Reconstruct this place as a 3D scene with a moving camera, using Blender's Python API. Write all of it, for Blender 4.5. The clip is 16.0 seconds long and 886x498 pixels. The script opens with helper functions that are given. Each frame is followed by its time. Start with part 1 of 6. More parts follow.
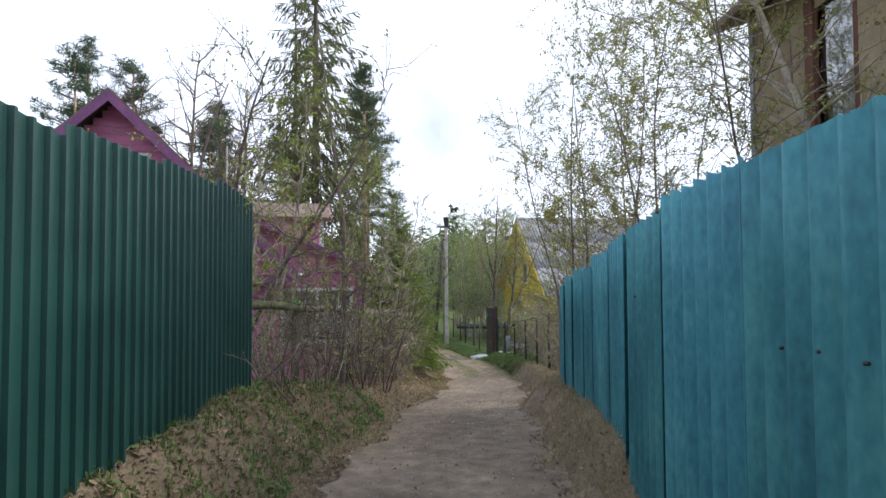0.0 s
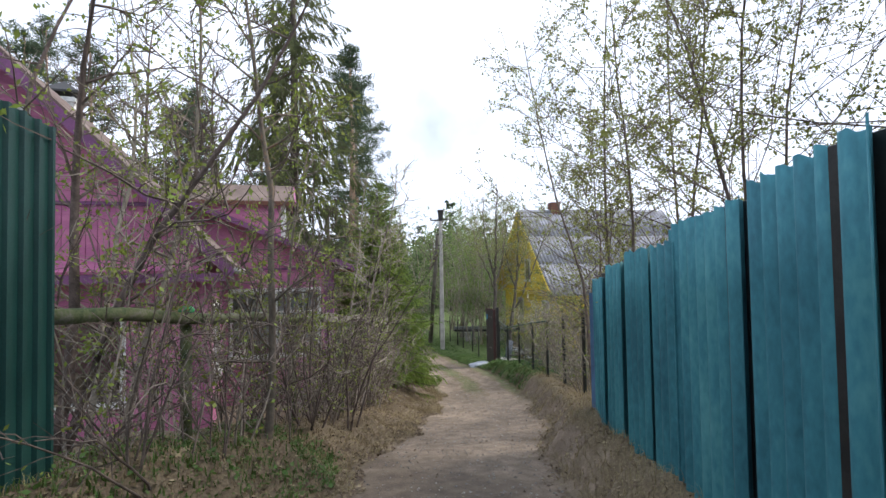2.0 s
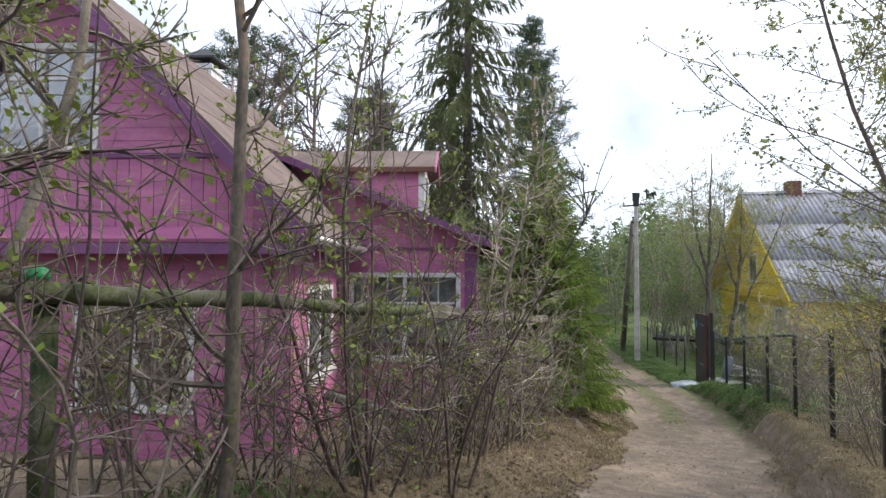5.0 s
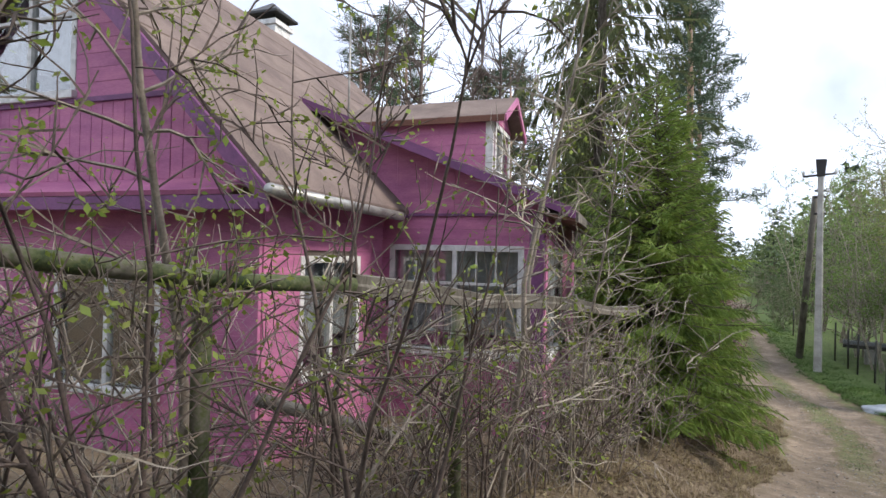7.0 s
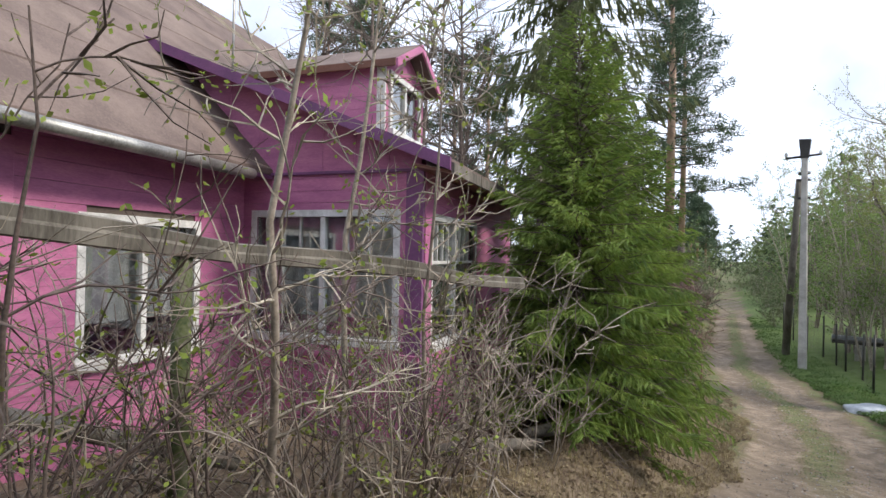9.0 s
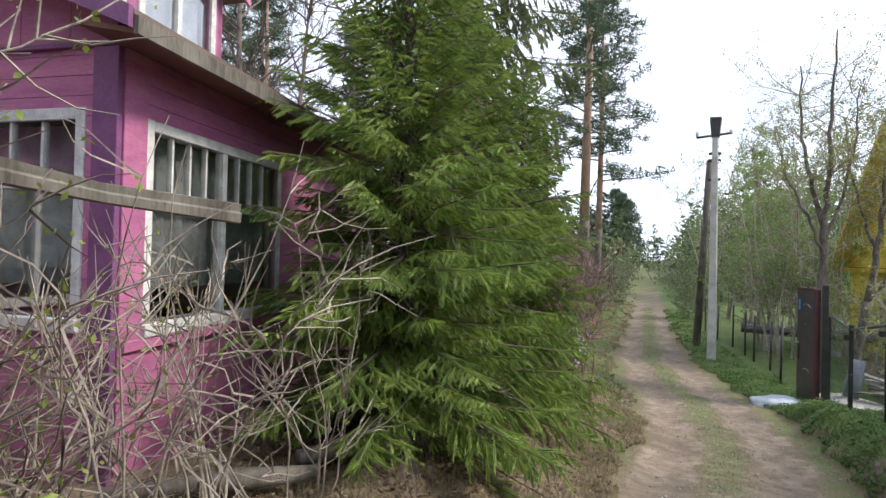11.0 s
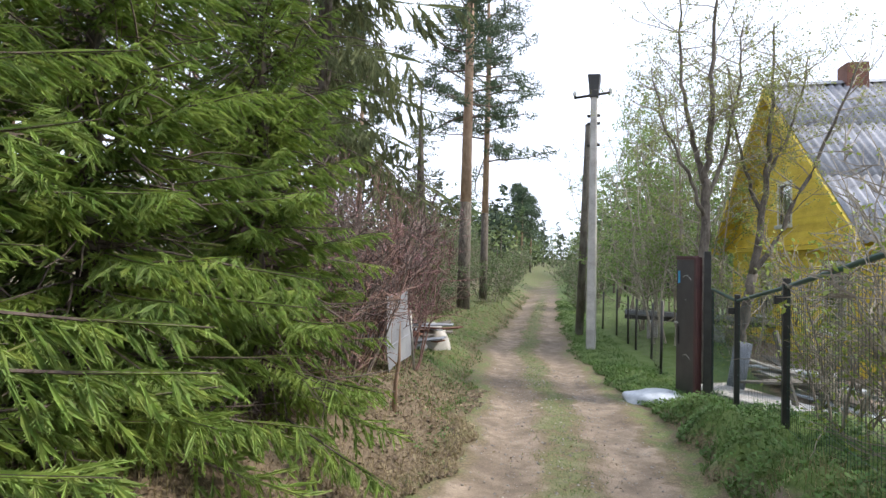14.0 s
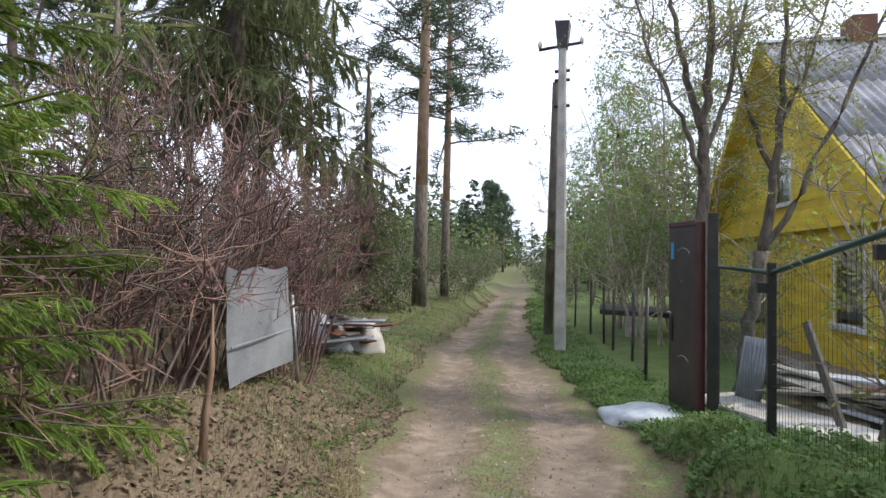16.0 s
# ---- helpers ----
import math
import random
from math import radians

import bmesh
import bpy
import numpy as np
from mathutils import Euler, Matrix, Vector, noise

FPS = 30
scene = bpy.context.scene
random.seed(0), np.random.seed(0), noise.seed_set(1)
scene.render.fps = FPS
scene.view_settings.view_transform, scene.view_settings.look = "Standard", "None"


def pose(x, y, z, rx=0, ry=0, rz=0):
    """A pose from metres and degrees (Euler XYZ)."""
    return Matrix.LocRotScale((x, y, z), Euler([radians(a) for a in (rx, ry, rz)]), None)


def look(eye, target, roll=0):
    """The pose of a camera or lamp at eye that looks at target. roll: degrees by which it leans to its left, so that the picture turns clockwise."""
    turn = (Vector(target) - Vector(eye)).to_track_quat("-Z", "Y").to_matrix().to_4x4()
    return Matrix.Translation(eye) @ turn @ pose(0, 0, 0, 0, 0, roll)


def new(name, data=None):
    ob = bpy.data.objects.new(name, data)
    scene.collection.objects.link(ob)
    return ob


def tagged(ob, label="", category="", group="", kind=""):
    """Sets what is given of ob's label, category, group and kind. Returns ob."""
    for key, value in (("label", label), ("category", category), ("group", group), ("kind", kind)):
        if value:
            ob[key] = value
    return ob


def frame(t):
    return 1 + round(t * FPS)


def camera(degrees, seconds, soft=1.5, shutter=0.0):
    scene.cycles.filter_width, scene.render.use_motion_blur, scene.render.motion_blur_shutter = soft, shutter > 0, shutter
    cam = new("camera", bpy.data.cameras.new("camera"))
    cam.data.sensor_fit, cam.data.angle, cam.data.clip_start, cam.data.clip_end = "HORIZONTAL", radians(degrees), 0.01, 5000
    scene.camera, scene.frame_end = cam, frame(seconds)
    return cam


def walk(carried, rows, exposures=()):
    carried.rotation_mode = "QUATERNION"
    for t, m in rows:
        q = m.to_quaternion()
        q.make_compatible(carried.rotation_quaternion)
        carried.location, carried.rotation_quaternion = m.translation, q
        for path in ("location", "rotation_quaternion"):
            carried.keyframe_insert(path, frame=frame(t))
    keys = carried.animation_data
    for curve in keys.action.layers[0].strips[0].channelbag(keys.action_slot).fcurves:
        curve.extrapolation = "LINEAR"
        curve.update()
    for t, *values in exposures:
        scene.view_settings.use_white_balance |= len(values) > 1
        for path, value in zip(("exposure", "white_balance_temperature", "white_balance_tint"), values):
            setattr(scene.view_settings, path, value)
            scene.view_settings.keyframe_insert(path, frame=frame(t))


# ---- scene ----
cam = camera(78.4, 16.0)
PATH = [
    (0, (-0.035, -0.057, 1.433), (-0.057, 1.942, 1.501), -0.3),
    (0.5, (-0.033, 0.658, 1.367), (-0.051, 2.657, 1.437), -0.2),
    (1, (0.008, 1.329, 1.334), (-0.003, 3.328, 1.403), -0.6),
    (1.5, (0.036, 2.025, 1.297), (0.023, 4.024, 1.37), -0.8),
    (2, (0.115, 2.712, 1.277), (0.1, 4.71, 1.347), -1.0),
    (2.5, (0.091, 3.294, 1.256), (0.075, 5.292, 1.326), -0.3),
    (3, (0.107, 3.906, 1.206), (0.089, 5.905, 1.274), -0.4),
    (3.5, (0.109, 4.478, 1.156), (0.052, 6.476, 1.227), -0.2),
    (4, (0.186, 4.937, 1.092), (0.016, 6.928, 1.168), -0.3),
    (4.5, (0.269, 5.41, 1.028), (-0.202, 7.352, 1.106), -0.3),
    (5, (0.304, 5.813, 0.986), (-0.405, 7.681, 1.06), 0.2),
    (5.2, (0.325, 5.941, 0.971), (-0.499, 7.761, 1.046), 0.3),
    (7.3, (0.737, 8.417, 0.757), (-0.476, 10.007, 0.773), 1.3),
    (7.5, (0.724, 8.552, 0.716), (-0.487, 10.143, 0.736), 1.1),
    (8, (0.866, 9.15, 0.64), (-0.357, 10.732, 0.657), 1.2),
    (8.2, (0.98, 9.332, 0.611), (-0.257, 10.904, 0.626), 1.2),
    (10.3, (1.209, 11.568, 0.153), (0.112, 13.24, 0.177), 1.3),
    (10.5, (1.176, 11.854, 0.105), (0.107, 13.544, 0.124), 1.4),
    (11, (1.178, 12.382, 0.038), (0.149, 14.097, 0.061), 1.4),
    (11.5, (1.232, 12.872, -0.046), (0.201, 14.586, -0.014), 1.4),
    (12, (1.417, 13.402, -0.109), (0.413, 15.131, -0.078), 0.9),
    (12.5, (1.511, 13.984, -0.204), (0.562, 15.744, -0.172), 0.9),
    (13, (1.563, 14.518, -0.292), (0.681, 16.312, -0.261), 1.1),
    (13.5, (1.515, 15.027, -0.371), (0.66, 16.834, -0.337), 0.8),
    (14, (1.465, 15.599, -0.516), (0.715, 17.453, -0.484), 1.0),
    (14.5, (1.395, 16.195, -0.651), (0.645, 18.049, -0.614), 1.0),
    (15, (1.392, 16.839, -0.771), (0.644, 18.693, -0.734), 1.0),
    (15.5, (1.349, 17.508, -0.858), (0.601, 19.363, -0.819), 0.9),
    (16, (1.298, 18.131, -0.925), (0.629, 20.016, -0.88), 0.8),
]
walk(cam, [(t, look(eye, target, roll)) for t, eye, target, roll in PATH], exposures=[(0, 0.0), (5, 0.0), (8, 0.0), (11, 0.2), (12.5, 0.4), (15, 0.3), (16, 0.08)])

# ---------------------------------------------------------------- world and light
world = bpy.data.worlds.new("world")
scene.world = world
world.use_nodes = True
wn, wl = world.node_tree.nodes, world.node_tree.links
wn.clear()
w_out = wn.new("ShaderNodeOutputWorld")
sky = wn.new("ShaderNodeTexSky")
sky.sky_type, sky.sun_disc = "NISHITA", False
sky.sun_elevation, sky.sun_rotation = radians(42), radians(68)
sky.air_density, sky.dust_density = 1.0, 2.0
bg_sky = wn.new("ShaderNodeBackground")
bg_sky.inputs["Strength"].default_value = 0.12
wl.new(sky.outputs[0], bg_sky.inputs["Color"])
bg_cloud = wn.new("ShaderNodeBackground")
bg_cloud.inputs["Color"].default_value = (0.85, 0.92, 1.10, 1)
bg_cloud.inputs["Strength"].default_value = 1.58
w_co = wn.new("ShaderNodeTexCoord")
w_noise = wn.new("ShaderNodeTexNoise")
w_noise.inputs["Scale"].default_value, w_noise.inputs["Detail"].default_value = 2.6, 7.0
wl.new(w_co.outputs["Generated"], w_noise.inputs["Vector"])
w_ramp = wn.new("ShaderNodeValToRGB")
w_ramp.color_ramp.elements[0].position, w_ramp.color_ramp.elements[0].color = 0.30, (0.45, 0.45, 0.45, 1)
w_ramp.color_ramp.elements[1].position, w_ramp.color_ramp.elements[1].color = 0.50, (1, 1, 1, 1)
wl.new(w_noise.outputs["Fac"], w_ramp.inputs["Fac"])
w_mix = wn.new("ShaderNodeMixShader")
wl.new(w_ramp.outputs["Color"], w_mix.inputs["Fac"])
wl.new(bg_sky.outputs[0], w_mix.inputs[1])
wl.new(bg_cloud.outputs[0], w_mix.inputs[2])
wl.new(w_mix.outputs[0], w_out.inputs["Surface"])

sun_data = bpy.data.lights.new("sun", "SUN")
sun_data.energy, sun_data.angle, sun_data.color = 3.8, radians(11), (1.0, 0.90, 0.79)
sun = new("sun", sun_data)
sun.matrix_world = look((30, 12, 29), (0, 0, 0))

# ---------------------------------------------------------------- materials


def mat(name, cols, scale=6.0, rough=0.8, bump=0.3, fine=60.0, metallic=0.0, coat=0.0, stretch=(1, 1, 1), rand=0.0, subsurf=0.0, spec=0.5, ramp=(0.35, 0.65), island=0.0):
    """Two-scale noise colour between cols (2 or 3 of them), with bump; rand varies objects, island varies loose pieces."""
    m = bpy.data.materials.new(name)
    m.use_nodes = True
    n, l = m.node_tree.nodes, m.node_tree.links
    b = n["Principled BSDF"]
    co = n.new("ShaderNodeTexCoord")
    mp = n.new("ShaderNodeMapping")
    mp.inputs["Scale"].default_value = stretch
    l.new(co.outputs["Object"], mp.inputs["Vector"])
    a = n.new("ShaderNodeTexNoise")
    a.inputs["Scale"].default_value, a.inputs["Detail"].default_value, a.inputs["Roughness"].default_value = scale, 6, 0.6
    l.new(mp.outputs[0], a.inputs["Vector"])
    f = n.new("ShaderNodeTexNoise")
    f.inputs["Scale"].default_value, f.inputs["Detail"].default_value = fine, 4
    l.new(mp.outputs[0], f.inputs["Vector"])
    r = n.new("ShaderNodeValToRGB")
    els = r.color_ramp.elements
    els[0].position, els[1].position = ramp
    els[0].color, els[1].color = (*cols[0], 1), (*cols[-1], 1)
    if len(cols) == 3:
        e = els.new((ramp[0] + ramp[1]) / 2)
        e.color = (*cols[1], 1)
    mixf = n.new("ShaderNodeMath")
    mixf.operation = "MULTIPLY_ADD"
    l.new(f.outputs["Fac"], mixf.inputs[0])
    mixf.inputs[1].default_value = 0.45
    sub = n.new("ShaderNodeMath")
    sub.operation = "SUBTRACT"
    l.new(a.outputs["Fac"], sub.inputs[0])
    sub.inputs[1].default_value = 0.225
    l.new(sub.outputs[0], mixf.inputs[2])
    l.new(mixf.outputs[0], r.inputs["Fac"])
    last = r.outputs["Color"]
    if rand or island:
        hsv = n.new("ShaderNodeHueSaturation")
        if rand:
            src = n.new("ShaderNodeObjectInfo").outputs["Random"]
        else:
            src = n.new("ShaderNodeNewGeometry").outputs["Random Per Island"]
        amp = rand or island
        mr = n.new("ShaderNodeMapRange")
        mr.inputs["To Min"].default_value, mr.inputs["To Max"].default_value = 1 - amp, 1 + amp
        l.new(src, mr.inputs["Value"])
        l.new(mr.outputs[0], hsv.inputs["Value"])
        mh = n.new("ShaderNodeMapRange")
        mh.inputs["To Min"].default_value, mh.inputs["To Max"].default_value = 0.5 - amp * 0.06, 0.5 + amp * 0.06
        l.new(src, mh.inputs["Value"])
        l.new(mh.outputs[0], hsv.inputs["Hue"])
        l.new(last, hsv.inputs["Color"])
        last = hsv.outputs["Color"]
    l.new(last, b.inputs["Base Color"])
    b.inputs["Roughness"].default_value, b.inputs["Metallic"].default_value = rough, metallic
    b.inputs["Coat Weight"].default_value, b.inputs["Specular IOR Level"].default_value = coat, spec
    if bump:
        bp = n.new("ShaderNodeBump")
        bp.inputs["Strength"].default_value, bp.inputs["Distance"].default_value = bump, 0.01
        l.new(mixf.outputs[0], bp.inputs["Height"])
        l.new(bp.outputs[0], b.inputs["Normal"])
    if subsurf:
        tr = n.new("ShaderNodeBsdfTranslucent")
        l.new(last, tr.inputs["Color"])
        ms = n.new("ShaderNodeMixShader")
        ms.inputs["Fac"].default_value = subsurf
        l.new(b.outputs[0], ms.inputs[1])
        l.new(tr.outputs[0], ms.inputs[2])
        l.new(ms.outputs[0], n["Material Output"].inputs["Surface"])
    return m


M_PINK = mat("pink_paint", [(0.30, 0.088, 0.20), (0.43, 0.14, 0.275), (0.53, 0.21, 0.325)], 3.0, 0.65, 0.35, 45, stretch=(0.6, 0.6, 2.2), rand=0.07, ramp=(0.25, 0.8))
M_PURPLE = mat("purple_trim_paint", [(0.13, 0.045, 0.13), (0.21, 0.07, 0.19)], 3.0, 0.6, 0.3, 40, rand=0.08)
M_WHITE = mat("old_white_paint", [(0.45, 0.46, 0.45), (0.72, 0.73, 0.72)], 8.0, 0.6, 0.25, 70, rand=0.05)
M_ROOF = mat("brown_roofing", [(0.115, 0.085, 0.075), (0.19, 0.145, 0.125)], 2.0, 0.9, 0.5, 50, rand=0.1)
M_TIN = mat("weathered_tin", [(0.2, 0.2, 0.19), (0.42, 0.42, 0.40)], 4.0, 0.45, 0.15, 60, metallic=0.6)
M_GREENST = mat("green_coated_steel", [(0.008, 0.042, 0.038), (0.016, 0.068, 0.06)], 1.2, 0.38, 0.06, 90, spec=0.4)
M_TEAL = mat("teal_painted_slate", [(0.02, 0.12, 0.155), (0.04, 0.20, 0.24), (0.085, 0.29, 0.31)], 2.2, 0.75, 0.45, 35, stretch=(1, 1, 0.45), rand=0.12, ramp=(0.3, 0.75))
M_BLUE = mat("blue_painted_sheet", [(0.025, 0.08, 0.17), (0.05, 0.14, 0.27)], 2.5, 0.7, 0.3, 40)
M_DARKW = mat("weathered_grey_wood", [(0.07, 0.062, 0.052), (0.19, 0.175, 0.15)], 4.0, 0.9, 0.6, 60, stretch=(1, 1, 0.15), rand=0.1)
M_MOSSW = mat("mossy_wood", [(0.035, 0.06, 0.022), (0.10, 0.12, 0.05), (0.17, 0.16, 0.13)], 5.0, 0.9, 0.6, 50, rand=0.1)
M_CONC = mat("pale_concrete", [(0.30, 0.29, 0.27), (0.50, 0.49, 0.46)], 3.0, 0.9, 0.3, 60)
M_DOOR = mat("dark_brown_door_skin", [(0.030, 0.027, 0.028), (0.052, 0.047, 0.048)], 3.0, 0.42, 0.12, 80)
M_MAROON = mat("maroon_door_frame", [(0.05, 0.018, 0.02), (0.08, 0.03, 0.03)], 3.0, 0.5, 0.1, 80)
M_BLACK = mat("black_metal", [(0.012, 0.012, 0.012), (0.03, 0.03, 0.028)], 6.0, 0.5, 0.1, 80)
M_YELLOW = mat("yellow_paint", [(0.58, 0.42, 0.03), (0.76, 0.58, 0.07)], 3.0, 0.65, 0.3, 45, stretch=(0.6, 0.6, 2), rand=0.06)
M_SLATE = mat("grey_corrugated_slate", [(0.16, 0.165, 0.18), (0.31, 0.32, 0.35)], 2.5, 0.85, 0.3, 40, rand=0.08)
M_TAN = mat("tan_siding_paint", [(0.24, 0.19, 0.115), (0.36, 0.30, 0.19)], 3.0, 0.75, 0.35, 45, rand=0.08)
M_RUST = mat("rust_brown_paint", [(0.11, 0.045, 0.028), (0.17, 0.07, 0.045)], 3.0, 0.7, 0.2, 45)
M_ALU = mat("dull_zinc_sheet", [(0.20, 0.215, 0.24), (0.32, 0.34, 0.375)], 2.0, 0.5, 0.12, 50, metallic=0.35)
M_PLASTIC = mat("pale_plastic_film", [(0.32, 0.36, 0.41), (0.50, 0.54, 0.58)], 5.0, 0.35, 0.5, 30)
M_GREENP = mat("bright_green_plastic", [(0.02, 0.25, 0.08), (0.06, 0.42, 0.15)], 5.0, 0.4, 0.2, 40)
M_BARK = mat("grey_brown_bark", [(0.055, 0.045, 0.036), (0.16, 0.14, 0.115)], 14, 0.95, 0.8, 70, stretch=(1, 1, 0.3), rand=0.15)
M_TWIG = mat("grey_twig_bark", [(0.19, 0.165, 0.135), (0.38, 0.335, 0.28)], 9, 0.95, 0.3, 70, rand=0.22)
M_TWIGD = mat("dark_twig_bark", [(0.08, 0.063, 0.054), (0.19, 0.15, 0.128)], 9, 0.95, 0.3, 70, rand=0.2)
M_TWIGR = mat("reddish_twig_bark", [(0.13, 0.08, 0.068), (0.27, 0.165, 0.14)], 9, 0.95, 0.3, 70, rand=0.2)
M_PINEB = mat("orange_pine_bark", [(0.34, 0.22, 0.155), (0.56, 0.40, 0.295)], 7, 0.95, 0.7, 50, stretch=(1, 1, 0.4))
M_RAWWOOD = mat("torn_raw_wood", [(0.14, 0.085, 0.055), (0.28, 0.19, 0.13)], 9, 0.9, 0.5, 60, stretch=(1, 1, 0.2))
M_TORN = mat("peeling_grey_orange_bark", [(0.09, 0.075, 0.06), (0.17, 0.145, 0.115), (0.34, 0.19, 0.11)], 2.5, 0.9, 0.5, 50, stretch=(1, 1, 0.5), ramp=(0.38, 0.72))
M_SPRUCE = mat("spruce_needles", [(0.095, 0.155, 0.036), (0.20, 0.29, 0.06), (0.34, 0.43, 0.10)], 2.6, 0.6, 0, 9, subsurf=0.4, ramp=(0.3, 0.72), island=0.22)
M_SPRUCED = mat("old_spruce_needles", [(0.08, 0.10, 0.042), (0.19, 0.215, 0.085)], 0.8, 0.7, 0, 6, subsurf=0.3, island=0.25)
M_PINE = mat("pine_needles", [(0.05, 0.085, 0.05), (0.10, 0.15, 0.078)], 1.0, 0.7, 0, 8, subsurf=0.2)
M_LEAF = mat("young_spring_leaves", [(0.15, 0.20, 0.035), (0.30, 0.37, 0.07)], 2.0, 0.6, 0, 12, subsurf=0.4, island=0.25)
M_LEAFB = mat("birch_leaves", [(0.17, 0.19, 0.05), (0.33, 0.36, 0.11)], 1.0, 0.6, 0, 8, subsurf=0.4, island=0.25)
M_LEAFG = mat("willow_leaves", [(0.12, 0.20, 0.05), (0.25, 0.36, 0.10)], 0.6, 0.6, 0, 5, subsurf=0.4, island=0.2)
M_LEAFF = mat("far_foliage", [(0.07, 0.11, 0.045), (0.19, 0.24, 0.09)], 0.15, 0.7, 0, 2, subsurf=0.25, island=0.25)
M_FARFIR = mat("far_conifers", [(0.028, 0.05, 0.028), (0.06, 0.085, 0.042)], 0.2, 0.8, 0, 2, island=0.2)
M_BUD = mat("pink_blossom_buds", [(0.30, 0.14, 0.17), (0.48, 0.27, 0.31)], 2, 0.6, 0, 12, subsurf=0.3, island=0.25)
M_DRYG = mat("dry_grass", [(0.17, 0.13, 0.07), (0.36, 0.30, 0.17)], 1.5, 0.8, 0, 9, subsurf=0.25, island=0.3)
M_GRASS = mat("fresh_grass", [(0.05, 0.11, 0.02), (0.11, 0.19, 0.04)], 1.2, 0.6, 0, 9, subsurf=0.3, island=0.25)
M_LITTER = mat("dead_leaf_litter", [(0.10, 0.072, 0.046), (0.28, 0.22, 0.145)], 2.0, 0.8, 0, 15, subsurf=0.15, island=0.4)
M_STONE = mat("path_pebbles", [(0.16, 0.145, 0.13), (0.36, 0.335, 0.30)], 4.0, 0.9, 0.3, 60, island=0.3)
M_CURTAIN = mat("faded_curtain", [(0.30, 0.31, 0.33), (0.55, 0.56, 0.57)], 7.0, 0.9, 0.2, 60, subsurf=0.3)
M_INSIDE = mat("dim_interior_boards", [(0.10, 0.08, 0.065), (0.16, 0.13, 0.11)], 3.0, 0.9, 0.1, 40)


def glass_mat():
    m = bpy.data.materials.new("window_glass")
    m.use_nodes = True
    n, l = m.node_tree.nodes, m.node_tree.links
    n.remove(n["Principled BSDF"])
    gl, tr, mx, fr = n.new("ShaderNodeBsdfGlossy"), n.new("ShaderNodeBsdfTransparent"), n.new("ShaderNodeMixShader"), n.new("ShaderNodeLayerWeight")
    gl.inputs["Roughness"].default_value = 0.03
    tr.inputs["Color"].default_value = (0.85, 0.88, 0.88, 1)
    fr.inputs["Blend"].default_value = 0.35
    mr = n.new("ShaderNodeMapRange")
    mr.inputs["To Min"].default_value, mr.inputs["To Max"].default_value = 0.1, 0.6
    l.new(fr.outputs["Facing"], mr.inputs["Value"])
    l.new(mr.outputs[0], mx.inputs["Fac"])
    l.new(tr.outputs[0], mx.inputs[1])
    l.new(gl.outputs[0], mx.inputs[2])
    l.new(mx.outputs[0], n["Material Output"].inputs["Surface"])
    return m


M_GLASS = glass_mat()


